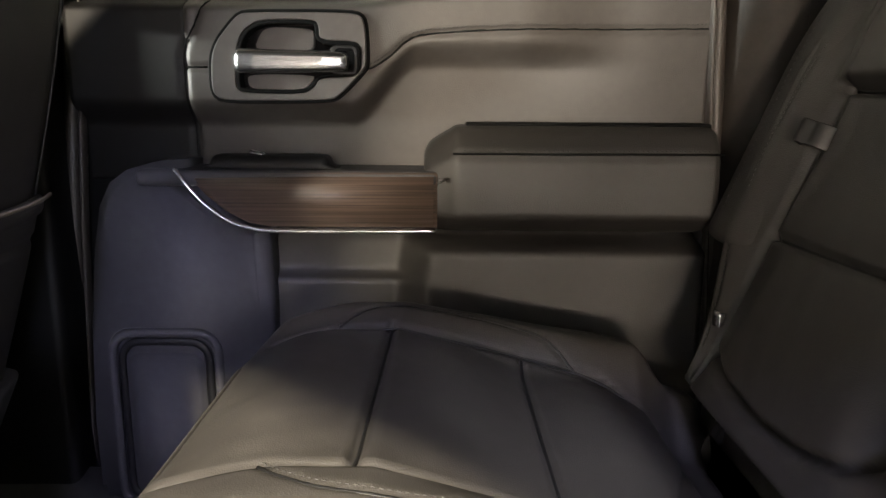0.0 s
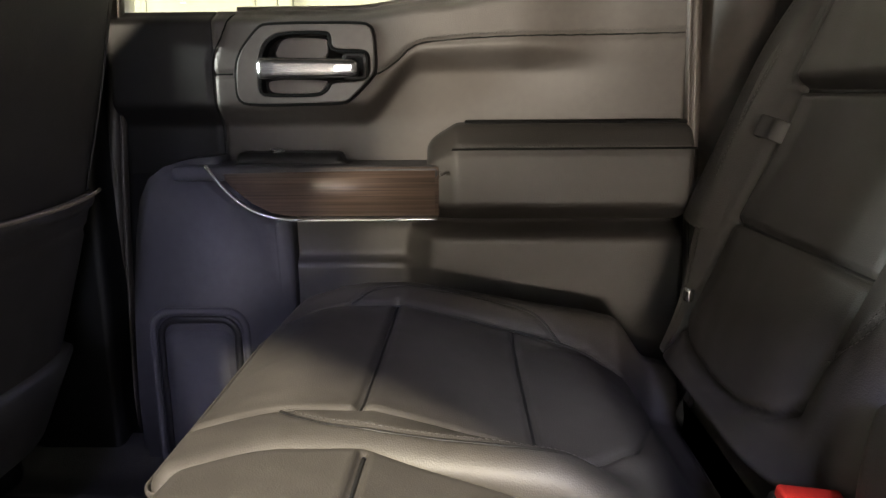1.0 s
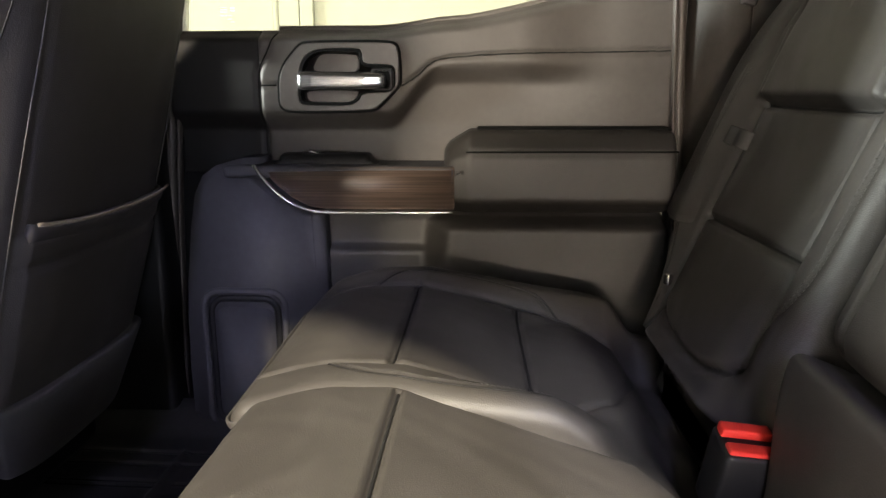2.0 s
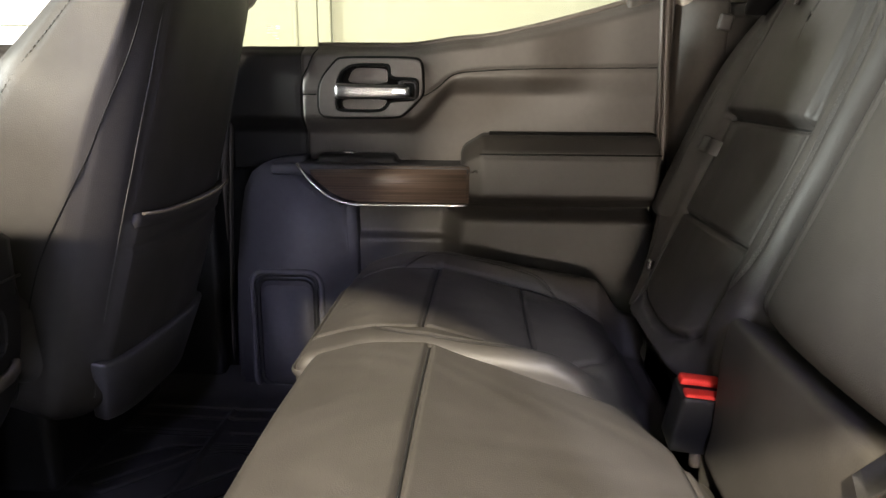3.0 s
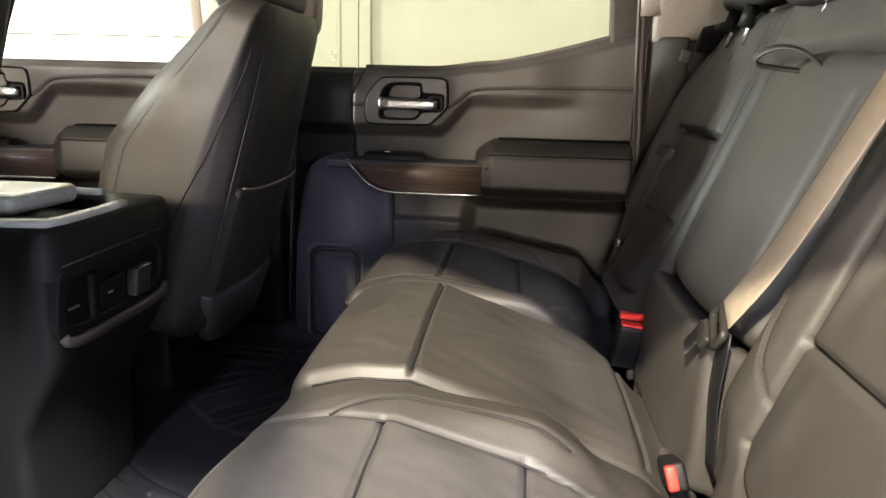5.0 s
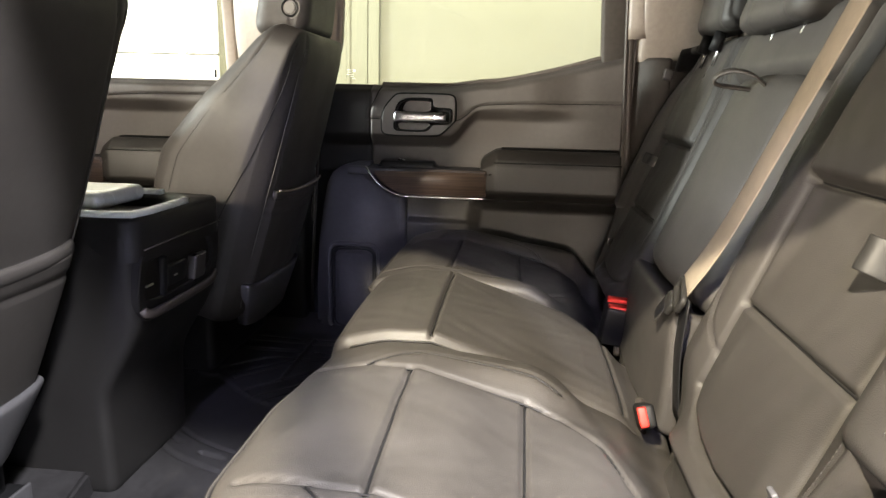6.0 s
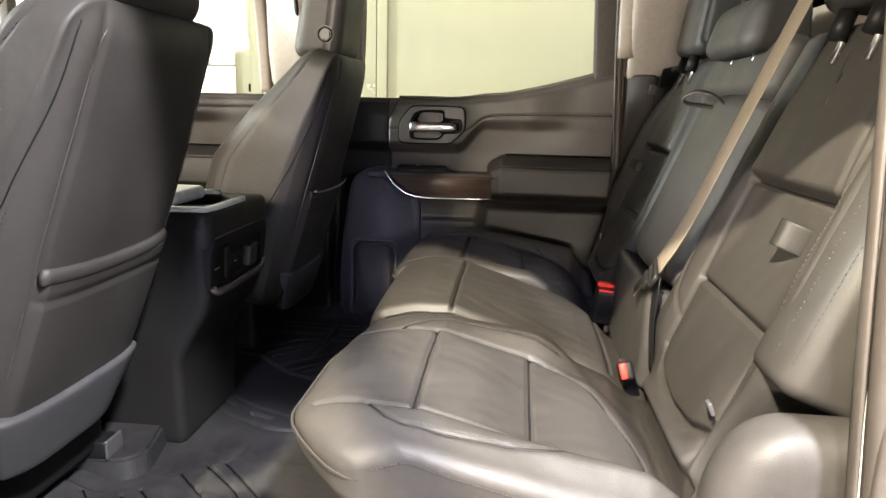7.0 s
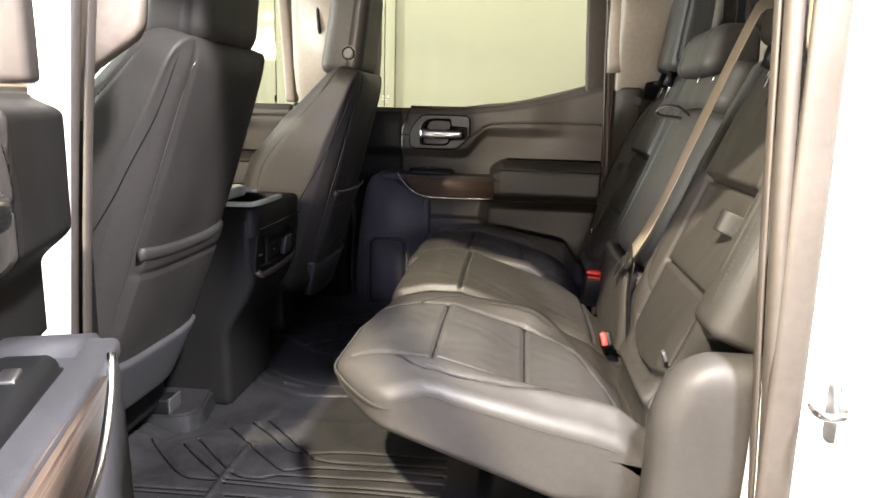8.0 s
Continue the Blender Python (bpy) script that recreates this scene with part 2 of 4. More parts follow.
def round_rect(x0, z0, x1, z1, r, n=5):
    pts = []
    for cx, cz, a0 in ((x1 - r, z1 - r, 0), (x0 + r, z1 - r, 90), (x0 + r, z0 + r, 180), (x1 - r, z0 + r, 270)):
        for i in range(n + 1):
            a = radians(a0 + 90 * i / n)
            pts.append((cx + r * math.cos(a), cz + r * math.sin(a)))
    return pts


def ring(outline, w, h, place, n=8):
    """A rounded bead along a closed outline."""
    pts = np.array([(x, z, 0.0) for x, z in outline] + [(*outline[0], 0.0)])
    v, f = sweep(pts, w, h, (0, 0, 1), n, caps=False)
    return place(v), f


def sheet(X, Z, O, thick):
    """A panel in the x-z plane whose inner face lies O from the middle of the cab; X, Z, O are grids."""
    a, b = X.shape
    front = np.stack((X, O, Z), -1).reshape(-1, 3)
    back = front + np.array((0, thick, 0))
    idx = np.arange(a * b).reshape(a, b)
    f = np.stack((idx[:-1, :-1], idx[1:, :-1], idx[1:, 1:], idx[:-1, 1:]), -1).reshape(-1, 4)
    fs = [tuple(q) for q in f.tolist()] + [tuple(q) for q in (f[:, ::-1] + a * b).tolist()]
    n = a * b
    rim = list(idx[:, 0]) + list(idx[-1, 1:]) + list(idx[-2::-1, -1]) + list(idx[0, -2:0:-1])
    for i, j in zip(rim, rim[1:] + rim[:1]):
        fs.append((int(i), int(i + n), int(j + n), int(j)))
    return np.concatenate((front, back)), fs


# ---- the garage ----
ground = tagged(part("ground", box((-9, -8, -0.2), (9, 8, 0.0)), CONCRETE), "grey concrete garage floor", "floor", kind="structure")
tagged(part("wall_north", box((-9, 3.3, 0), (9, 3.5, 3.8)), WALLPAINT), "pale yellow painted garage wall", "wall", kind="structure")
tagged(part("wall_south", box((-9, -6.2, 0), (9, -6.0, 3.8)), GREYWALL), "grey painted garage wall", "wall", kind="structure")
tagged(part("wall_east", box((6.0, -6.0, 0), (6.2, 3.3, 3.8)), WALLPAINT), "pale painted garage end wall", "wall", kind="structure")
tagged(part("wall_west", box((-6.4, -6.0, 0), (-6.2, 3.3, 3.8)), WHITEWALL), "white painted garage end wall", "wall", kind="structure")
tagged(part("ceiling", box((-9, -6.2, 3.8), (9, 3.5, 3.9)), GREYWALL), "grey garage ceiling", "ceiling", kind="structure")

gd = thing("side_door", (-1.26, 3.29, 0.0), "pale flush panel door in the garage wall", "door")
part("leaf", box((-1.66, 3.262, 0.0), (-0.88, 3.298, 2.15), 0.004), WALLPAINT, gd)
for z0, z1 in ((0.2, 1.0), (1.12, 2.0)):
    part("moulding", ring(round_rect(-1.54, z0, -1.0, z1, 0.01), 0.03, 0.018, lambda v: np.stack((v[:, 0], 3.262 - v[:, 2], v[:, 1]), 1)), WALLPAINT, gd)
for x in (-1.70, -0.84):
    part("casing", box((x - 0.035, 3.255, 0.0), (x + 0.035, 3.299, 2.2), 0.006), WALLPAINT, gd)
rd = thing("roll_up_door", (-3.3, 3.28, 0.0), "white ribbed roll-up garage door", "garage door")
for k in range(6):
    part("slat", box((-4.9, 3.255, 0.5 * k + 0.004), (-1.86, 3.298, 0.5 * k + 0.496), 0.012), WHITEWALL, rd)
pp = thing("wall_pipe", (-2.06, 3.2, 0.0), "white vertical wall pipe with brackets", "pipe")
part("tube", sweep([(-2.06, 3.20, 0.0), (-2.06, 3.20, 1.5), (-2.06, 3.20, 3.8)], 0.05, 0.05, (0, 1, 0), 14), WHITEWALL, pp)
for z in (0.6, 1.5, 2.3):
    part("bracket", box((-2.10, 3.17, z), (-2.02, 3.256, z + 0.03), 0.004), SATIN, pp)

# ---- the cab shell ----
FLOOR = 0.55
tagged(part("floor", box((-2.0, -0.86, 0.49), (0.70, 0.86, FLOOR), 0.01), CARPET), "dark carpeted cab floor", "floor", kind="structure")
tagged(part("roof", box((-1.5, -0.80, 1.83), (0.72, 0.80, 1.88), 0.02), HEADLINER), "dark cloth headliner under the cab roof", "roof", kind="structure")



def rear_shell():
    # back wall of the cab with its window, and the pillars
    wall = thing("back_wall", (0.69, 0.0, FLOOR), "taupe rear cab wall with a sliding back window", "wall", kind="structure")
    part("lower_panel", box((0.66, -0.84, 0.55), (0.72, 0.84, 1.49)), TRIM, wall)
    part("upper_rail", box((0.66, -0.84, 1.74), (0.72, 0.84, 1.80)), TRIM, wall)
    for y0, y1 in ((0.74, 0.84), (-0.84, -0.74)):
        part("corner_post", box((0.66, y0, 1.49), (0.72, y1, 1.74)), TRIM, wall)
    win = part("window", box((0.685, -0.74, 1.49), (0.690, 0.74, 1.74), 0.001), GLASS, wall, "rear window glass")
    win.visible_shadow = False
    for y in (0.47, -0.47):
        part("window_bar", box((0.675, y - 0.012, 1.49), (0.70, y + 0.012, 1.74)), DARK, wall)


def c_pillar():
    p = thing("c_pillar_trim", (0.50, 0.82, FLOOR), "taupe pillar trim beside the rear door opening", "pillar trim", kind="structure")
    up = rbox((0.26, 0.07, 0.46), 0.02, 0.03, lambda q: q + np.array((0.52, 0.835 if SIDE > 0 else 0.790, 1.59)) + np.stack((0 * q[:, 0], -0.12 * (q[:, 2] + 0.2), 0 * q[:, 0]), 1))
    part("upper_trim", up, TRIM, p)
    part("lower_trim", box((0.44, 0.785, 0.56), (0.66, 0.810, 1.372), 0.010), TRIMMID, p)
    if SIDE > 0:
        part("belt_cover", rbox((0.092, 0.03, 0.58), 0.012, 0.012, lambda q: np.stack((q[:, 0] + 0.436, q[:, 1] + 0.797 + 9.0 * np.clip(0.02 - q[:, 0], 0, 1) ** 2, q[:, 2] + 1.09), 1)), TRIMMID, p, "brown plastic belt cover")
    part("belt_guide", obox((0.470, 0.780, 1.335), (0.026, 0.016, 0.030), 0.005, (0, 12, 0), 0.01), TRIMDK, p)
    if SIDE > 0:
        part("pillar_core", box((0.378, 0.848, 0.50), (0.70, 0.885, 1.80), 0.01), TRIMDK, p)
    part("weatherstrip", sweep(smooth_path([(0.405, 0.835, 0.56), (0.404, 0.835, 0.8), (0.385, 0.835, 1.1), (0.369, 0.83, 1.42)] + ([(0.362, 0.82, 1.60), (0.356, 0.80, 1.76)] if SIDE > 0 else [(0.367, 0.83, 1.465)]), 0.04), 0.022, 0.030, (0, 1, 0), 10), RUBBER, p)
    part("inner_strip", sweep(smooth_path([(0.392, 0.822, 0.56), (0.390, 0.822, 0.8), (0.372, 0.82, 1.1), (0.356, 0.815, 1.42)] + ([(0.349, 0.805, 1.60), (0.343, 0.785, 1.76)] if SIDE > 0 else [(0.354, 0.815, 1.465)]), 0.04), 0.007, 0.02, (0, 1, 0), 8), RUBBER, p)
    if SIDE < 0:
        part("seal_flange", sweep(smooth_path([(0.408, 0.846, 0.56), (0.408, 0.846, 0.8), (0.407, 0.846, 1.1), (0.406, 0.842, 1.42), (0.404, 0.84, 1.56)], 0.04), 0.042, 0.016, (0, 1, 0), 10, 4), RUBBER, p, "taupe rubber flange of the door seal")
        jamb = rbox((0.40, 0.02, 1.32), 0.008, 0.05, lambda q: np.stack((q[:, 0] * 0.94 + 0.581 + 0.030 * q[:, 2], q[:, 1] + 0.885 + 0.30 * -np.clip(0.04 - q[:, 0], 0.0, 0.3), q[:, 2] + 1.14), 1))
        part("jamb", jamb, PAINT, p, "white painted door jamb")
        sk = part("striker", prism(round_rect(0.445, 0.903, 0.473, 0.987, 0.0138), 0.004, lambda v: np.stack((v[:, 0], 0.872 + v[:, 2], v[:, 1]), 1)), SATIN, p, "satin latch striker plate")
        part("striker_loop", sweep(smooth_path([(0.466, 0.872, 0.950), (0.464, 0.895, 0.950), (0.450, 0.906, 0.950), (0.432, 0.905, 0.950), (0.426, 0.893, 0.950), (0.428, 0.872, 0.950)], 0.006), 0.008, 0.010, (0, 0, 1), 8), CHROME, sk)
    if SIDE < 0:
        # unseen near header, bent lower than a real one to cut the lamp light
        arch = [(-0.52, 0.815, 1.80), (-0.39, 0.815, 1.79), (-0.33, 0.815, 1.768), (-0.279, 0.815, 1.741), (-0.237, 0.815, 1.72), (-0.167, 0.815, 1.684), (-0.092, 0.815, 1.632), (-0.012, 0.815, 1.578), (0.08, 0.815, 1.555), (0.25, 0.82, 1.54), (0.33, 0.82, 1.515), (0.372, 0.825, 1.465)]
    else:
        arch = [(-0.52, 0.815, 1.80), (0.0, 0.815, 1.81), (0.30, 0.815, 1.79), (0.375, 0.82, 1.72), (0.395, 0.83, 1.43)]
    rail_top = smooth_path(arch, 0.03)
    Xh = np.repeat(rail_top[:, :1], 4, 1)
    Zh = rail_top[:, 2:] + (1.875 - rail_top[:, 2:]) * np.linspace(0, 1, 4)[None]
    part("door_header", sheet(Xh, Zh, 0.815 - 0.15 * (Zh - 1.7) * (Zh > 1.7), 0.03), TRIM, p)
    part("roof_rail", sweep(smooth_path(arch, 0.03), 0.075, 0.07, (0, 1, 0), 12, 4), TRIM, p, "taupe trim round the door opening, near side lowered against lamp light")
    part("quarter_panel", box((0.60, 0.90, 0.45), (1.6, 0.96, 1.45), 0.02), PAINT, p, "white painted body side")


def b_pillar():
    p = thing("b_pillar_trim", (-0.60, 0.82, FLOOR), "taupe pillar trim between the doors with belt guide", "pillar trim", kind="structure")
    part("lower_trim", box((-0.74, 0.765, 0.56), (-0.535, 0.86, 1.30), 0.015), DARK, p)

    cover = chaikin([(-0.735, 1.25), (-0.520, 1.248), (-0.515, 1.318), (-0.475, 1.345), (-0.434, 1.372), (-0.427, 1.42), (-0.415, 1.80), (-0.735, 1.80)])
    part("upper_trim", prism([tuple(q) for q in cover], 0.045, lambda v: np.stack((v[:, 0], 0.812 - v[:, 2] - 0.12 * np.maximum(v[:, 1] - 1.5, 0), v[:, 1]), 1), 0.014), TRIM, p, "light taupe upper pillar cover")
    part("weatherstrip", sweep(smooth_path([(-0.560, 0.835, 0.56), (-0.537, 0.835, 0.99), (-0.503, 0.83, 1.40), (-0.470, 0.80, 1.78)], 0.04), 0.020, 0.026, (0, 1, 0), 10), RUBBER, p)
    part("inner_strip", sweep(smooth_path([(-0.540, 0.825, 0.56), (-0.518, 0.825, 0.99), (-0.484, 0.82, 1.40), (-0.452, 0.79, 1.78)], 0.04), 0.007, 0.02, (0, 1, 0), 8), RUBBER, p)
    part("jamb", rbox((0.030, 0.05, 1.25), 0.008, 0.05, lambda q: np.stack((q[:, 0] - 0.529 + 0.08 * q[:, 2], q[:, 1] + 0.868, q[:, 2] + 1.14), 1)), PAINT, p, "white painted door jamb")
    part("belt", sweep([(-0.50, 0.752, 1.80), (-0.505, 0.757, 1.5), (-0.55, 0.757, 1.26)], 0.012, 0.03, (0, 1, 0), 8, 4), BELT, p, "grey seat belt webbing")


def grab_handle(x):
    g = thing("grab_handle", (x, 0.80, 1.5), "black pillar grab handle", "grab handle")
    part("bar", sweep(smooth_path([(x, 0.82, 1.66), (x, 0.765, 1.645), (x + 0.005, 0.755, 1.58), (x + 0.01, 0.765, 1.53), (x + 0.01, 0.82, 1.515)], 0.012), 0.022, 0.018, (1, 0, 0), 10), DARK, g)


def chaikin(outline, times=2):
    """Rounds the corners of a closed outline."""
    P = np.array(outline, float)
    for _ in range(times):
        N = np.roll(P, -1, axis=0)
        P = np.stack((0.8 * P + 0.2 * N, 0.2 * P + 0.8 * N), 1).reshape(-1, 2)
    return P


def offset(outline, d):
    """Moves a closed outline inwards by d."""
    P = np.array(outline, float)
    A, N = P - np.roll(P, 1, axis=0), np.roll(P, -1, axis=0) - P
    T = A / np.maximum(np.linalg.norm(A, axis=1, keepdims=True), 1e-9) + N / np.maximum(np.linalg.norm(N, axis=1, keepdims=True), 1e-9)
    T /= np.maximum(np.linalg.norm(T, axis=1, keepdims=True), 1e-9)
    area2 = np.sum(P[:, 0] * np.roll(P[:, 1], -1) - P[:, 1] * np.roll(P[:, 0], -1))
    nrm = np.stack((-T[:, 1], T[:, 0]), 1) * np.sign(area2)
    return P + nrm * d


def frame_plate(outer, inner, depth, place, back=0.0, edge=0.0012):
    """A plate with a hole; outer and inner are closed outlines, place(points) lays it into the cab."""
    bm = bmesh.new()
    rows = {}
    for key, L, sg in (("o", np.array(outer), 1), ("i", np.array(inner), -1)):
        for lev, (pts, h) in enumerate(((offset(L, sg * edge), depth), (L, depth - edge), (L, -back))):
            rows[key, lev] = [bm.verts.new((x, z, h)) for x, z in pts]
    edges = []
    for key in "oi":
        for lev in range(2):
            a, b = rows[key, lev], rows[key, lev + 1]
            for k in range(len(a)):
                bm.faces.new((a[k], a[(k + 1) % len(a)], b[(k + 1) % len(a)], b[k]))
        a = rows[key, 0]
        edges += [bm.edges.get((a[k], a[(k + 1) % len(a)])) for k in range(len(a))]
    bmesh.ops.triangle_fill(bm, use_beauty=True, use_dissolve=False, edges=edges)
    bmesh.ops.recalc_face_normals(bm, faces=bm.faces)
    bm.verts.index_update()
    v = np.array([w.co[:] for w in bm.verts])
    f = [tuple(w.index for w in q.verts) for q in bm.faces]
    bm.free()
    return place(v), f


def inside(Q, outline):
    """Which of the 2D points lie inside a closed outline."""
    P = np.array(outline)
    hit = np.zeros(len(Q), bool)
    for a, b in zip(P, np.roll(P, -1, axis=0)):
        if abs(b[1] - a[1]) < 1e-12:
            continue
        cross = (Q[:, 1] > min(a[1], b[1])) & (Q[:, 1] <= max(a[1], b[1]))
        hit ^= cross & (Q[:, 0] < a[0] + (Q[:, 1] - a[1]) / (b[1] - a[1]) * (b[0] - a[0]))
    return hit


def cab_door(name, label, open_degrees=0.0, dx=0.0, rear=True):
    """One crew cab door with its inner panel; dx moves it along the cab."""
    S = lambda shape: (np.array(shape[0]) + np.array((dx, 0, 0)), shape[1])
    inw = lambda o: (lambda v: np.stack((v[:, 0], o - v[:, 2], v[:, 1]), 1))
    d = thing(name, (-0.585 + dx, 0.88, FLOOR), label, "car door", "cab doors")
    xs = np.arange(-0.51, 0.3661, 0.006)

    def top(x):
        if not rear:
            return 1.292 + 0 * x
        return 1.290 + 0.016 * step(-0.15, 0.0, x) + 0.088 * np.clip((x + 0.0) / 0.36, 0, 1) ** 1.25
    X = np.repeat(xs[:, None], 64, 1)
    T = np.linspace(0, 1, 64)[None, :]
    Z = 1.04 + (top(X) - 1.04) * T
    zl = 1.150 + 0.080 * step(-0.13, -0.035, X)
    O = 0.832 - 0.032 * step(zl - 0.036, zl + 0.006, Z) * (1 - 0.85 * step(0.10, 0.26, X))
    O = O - 0.010 * step(0.12, 0.3, X)
    O += 0.030 * step(0.90, 1.0, T) ** 2
    Q = np.stack((X.ravel(), Z.ravel()), 1)
    seam = [(-0.112, 1.195), (-0.098, 1.196), (-0.072, 1.213), (-0.050, 1.232), (-0.02, 1.241), (0.1, 1.248), (0.37, 1.252)]
    for line in (seam, [(-0.35, 1.196), (-0.312, 1.196)], [(-0.352, 1.05), (-0.352, 1.215), (-0.318, 1.292)]):
        O = O + groove(Q, line, 0.0035, 0.005).reshape(O.shape)
    out = chaikin([(-0.3147, 1.1624), (-0.3133, 1.2087), (-0.3039, 1.2311), (-0.278, 1.2606), (-0.2654, 1.2668), (-0.1206, 1.2673), (-0.106, 1.2588), (-0.104, 1.2025), (-0.110, 1.1907), (-0.1418, 1.1595), (-0.1544, 1.153), (-0.3007, 1.1513)])
    cup = chaikin([(-0.2824, 1.1704), (-0.2794, 1.2191), (-0.269, 1.2436), (-0.2448, 1.2571), (-0.1739, 1.2579), (-0.1675, 1.251), (-0.1672, 1.2314), (-0.1184, 1.2304), (-0.1109, 1.2229), (-0.1117, 1.1929), (-0.122, 1.1843), (-0.168, 1.1825), (-0.1752, 1.1695), (-0.1913, 1.1609), (-0.2727, 1.1615)])
    O = np.where(inside(Q, offset(cup, 0.004)).reshape(O.shape), 0.826, O)
    k = int(np.searchsorted(xs, -0.352))
    panel = part("upper_panel", S(sheet(X[k:], Z[k:], O[k:], 0.03)), VINYL, d, "padded dark vinyl upper panel")
    part("front_panel", S(sheet(X[:k + 1], Z[:k + 1], O[:k + 1] + 0.001, 0.03)), CONSOLE, d, "dark plastic front section")
    def on_panel(pts, off):
        P = smooth_path([(x, 0, z + off) for x, z in pts], 0.006)
        i = np.clip(((P[:, 0] + 0.51) / 0.006).round().astype(int), 0, len(xs) - 1)
        for k in range(len(P)):
            j = int(np.argmin(np.abs(Z[i[k]] - P[k, 2])))
            P[k, 1] = O[i[k], j] - 0.0006
        return P
    for line in (seam, [(-0.35, 1.196), (-0.335, 1.196), (-0.322, 1.196)], [(-0.352, 1.06), (-0.352, 1.14), (-0.352, 1.215), (-0.335, 1.252), (-0.320, 1.285)]):
        part("seam", S(sweep(on_panel(line, 0.0), 0.0026, 0.0024, (0, -1, 0), 6)), GAP, panel)
    part("stitching", S(stitches(on_panel(seam, 0.0055), (0, -1, 0), 0.004, 0.006, 0.0012)), STITCHDK, panel)

    # handle with its bezel and cup
    bz = part("handle_bezel", S(frame_plate(out, cup, 0.004, inw(0.799), 0.01)), BEZEL, d, "satin grey handle surround", smooth=False)
    part("gasket", S(frame_plate(offset(out, -0.0045), offset(out, 0.0005), 0.0012, inw(0.799), 0.012)), GAP, bz, "black gasket", smooth=False)
    part("inner_frame", S(frame_plate(cup, offset(cup, 0.0055), 0.0035, inw(0.799), 0.02)), GAP, bz, smooth=False)
    part("cup", S(prism([tuple(p) for p in offset(cup, 0.001)][::-1], 0.004, inw(0.822), 0)), GAP, bz, "black handle cup", smooth=False)
    for pad in ([(-0.260, 1.2178), (-0.2475, 1.2440), (-0.234, 1.2495), (-0.1805, 1.2475), (-0.1758, 1.2405), (-0.1768, 1.2171)], [(-0.2694, 1.1875), (-0.2684, 1.172), (-0.2597, 1.1670), (-0.194, 1.166), (-0.1806, 1.1778), (-0.1781, 1.1868)]):
        part("cup_pad", S(prism([tuple(p) for p in chaikin(pad)], 0.006, inw(0.815), 0.0015)), BEZEL, bz, smooth=False)

    def grip(q):
        x = q[:, 0] - 0.204
        y = q[:, 1] + 0.787 + 0.20 * np.maximum(q[:, 0] - 0.045, 0) + 0.10 * np.maximum(-q[:, 0] - 0.05, 0)
        z = q[:, 2] * (1 + 0.10 * np.clip(-q[:, 0] / 0.07, -1, 1)) + 1.2035
        return np.stack((x, y, z), 1)
    lv = part("lever", S(rbox((0.154, 0.022, 0.030), 0.0105, 0.005, grip)), CHROME, bz, "chrome door lever")
    part("pivot", S(frame_plate(round_rect(-0.152, 1.1865, -0.1145, 1.2245, 0.008), round_rect(-0.146, 1.191, -0.1195, 1.2195, 0.006), 0.010, inw(0.797), 0.012)), DARK, lv, smooth=False)

    # armrest, ledge, wood and chrome
    def arm(q):
        x, y, z = q[:, 0] + 0.167, q[:, 1] + 0.785, q[:, 2] + 1.048
        y = y + np.where(q[:, 1] < 0.03, 0.75 * np.maximum(z - 1.088, 0) + 2.0 * np.maximum(1.003 - z, 0), 0)
        y = y + np.where(q[:, 1] < 0.03, 0.5 * np.maximum(0.018 - x, 0), 0)
        z = z - 0.6 * np.maximum(0.018 - x, 0) * (z > 1.06)
        y = y - 0.004 * np.exp(-((z - 1.03) / 0.05) ** 2)
        y = y + groove(np.stack((x, z), 1), [(0.0, 1.086), (0.4, 1.087)], 0.003, 0.004) * (q[:, 1] < 0)
        return np.stack((x, y, z), 1)
    ar = part("armrest", S(rbox((0.386, 0.11, 0.146), 0.012, 0.006, arm)), VINYLDK, d, "padded door armrest with a stitched seam")
    part("seam", S(sweep([(0.012, 0.7290, 1.0868), (0.1, 0.7288, 1.0868), (0.36, 0.7288, 1.0875)], 0.0032, 0.0032, (0, 0, 1), 6)), GAP, ar)
    part("stitching", S(stitches([(0.02, 0.7268, 1.0905), (0.355, 0.7268, 1.0915)], (0, -1, 0), 0.004, 0.006, 0.0012)), STITCHDK, ar)
    # black strip painting the soft shade band above the armrest
    part("upper_shade_strip", S(box((0.03, 0.772, 1.1175), (0.358, 0.815, 1.1255), 0.003)), GAP, ar)
    curve = [(-0.335, 1.057), (-0.312, 1.030), (-0.285, 1.008), (-0.258, 0.994), (-0.230, 0.989)]
    part("wood_trim", S(prism([(-0.008, 0.989), (-0.008, 1.061), (-0.17, 1.060)] + curve, 0.022, inw(0.755), 0.005)), WOOD, d, "dark open-pore wood trim strip")
    strip = smooth_path([(-0.350, 0.735, 1.064), (-0.322, 0.733, 1.028), (-0.290, 0.733, 1.001), (-0.258, 0.733, 0.988), (-0.222, 0.733, 0.984), (-0.1, 0.733, 0.984), (-0.010, 0.733, 0.985)], 0.008)
    part("chrome_strip", S(sweep(strip, 0.0065, 0.008, (0, 1, 0), 8)), CHROME, d, "thin bright chrome strip")
    part("ledge", S(rbox((0.40, 0.10, 0.022), 0.008, 0.012, lambda q: q + np.array((-0.205, 0.787, 1.052)))), PLASTIC, d)
    sw = part("switch_mount", S(rbox((0.19, 0.05, 0.03), 0.012, 0.01, lambda q: np.stack((q[:, 0] * (1 - 0.15 * (q[:, 2] > 0)) - 0.235, q[:, 1] + 0.79, q[:, 2] + 1.065), 1))), DARK, d)
    part("window_switch", S(obox((-0.255, 0.785, 1.0815), (0.020, 0.014, 0.005), 0.002, (0, 12, 0), 0.006)), SATIN, sw, "satin window switch")

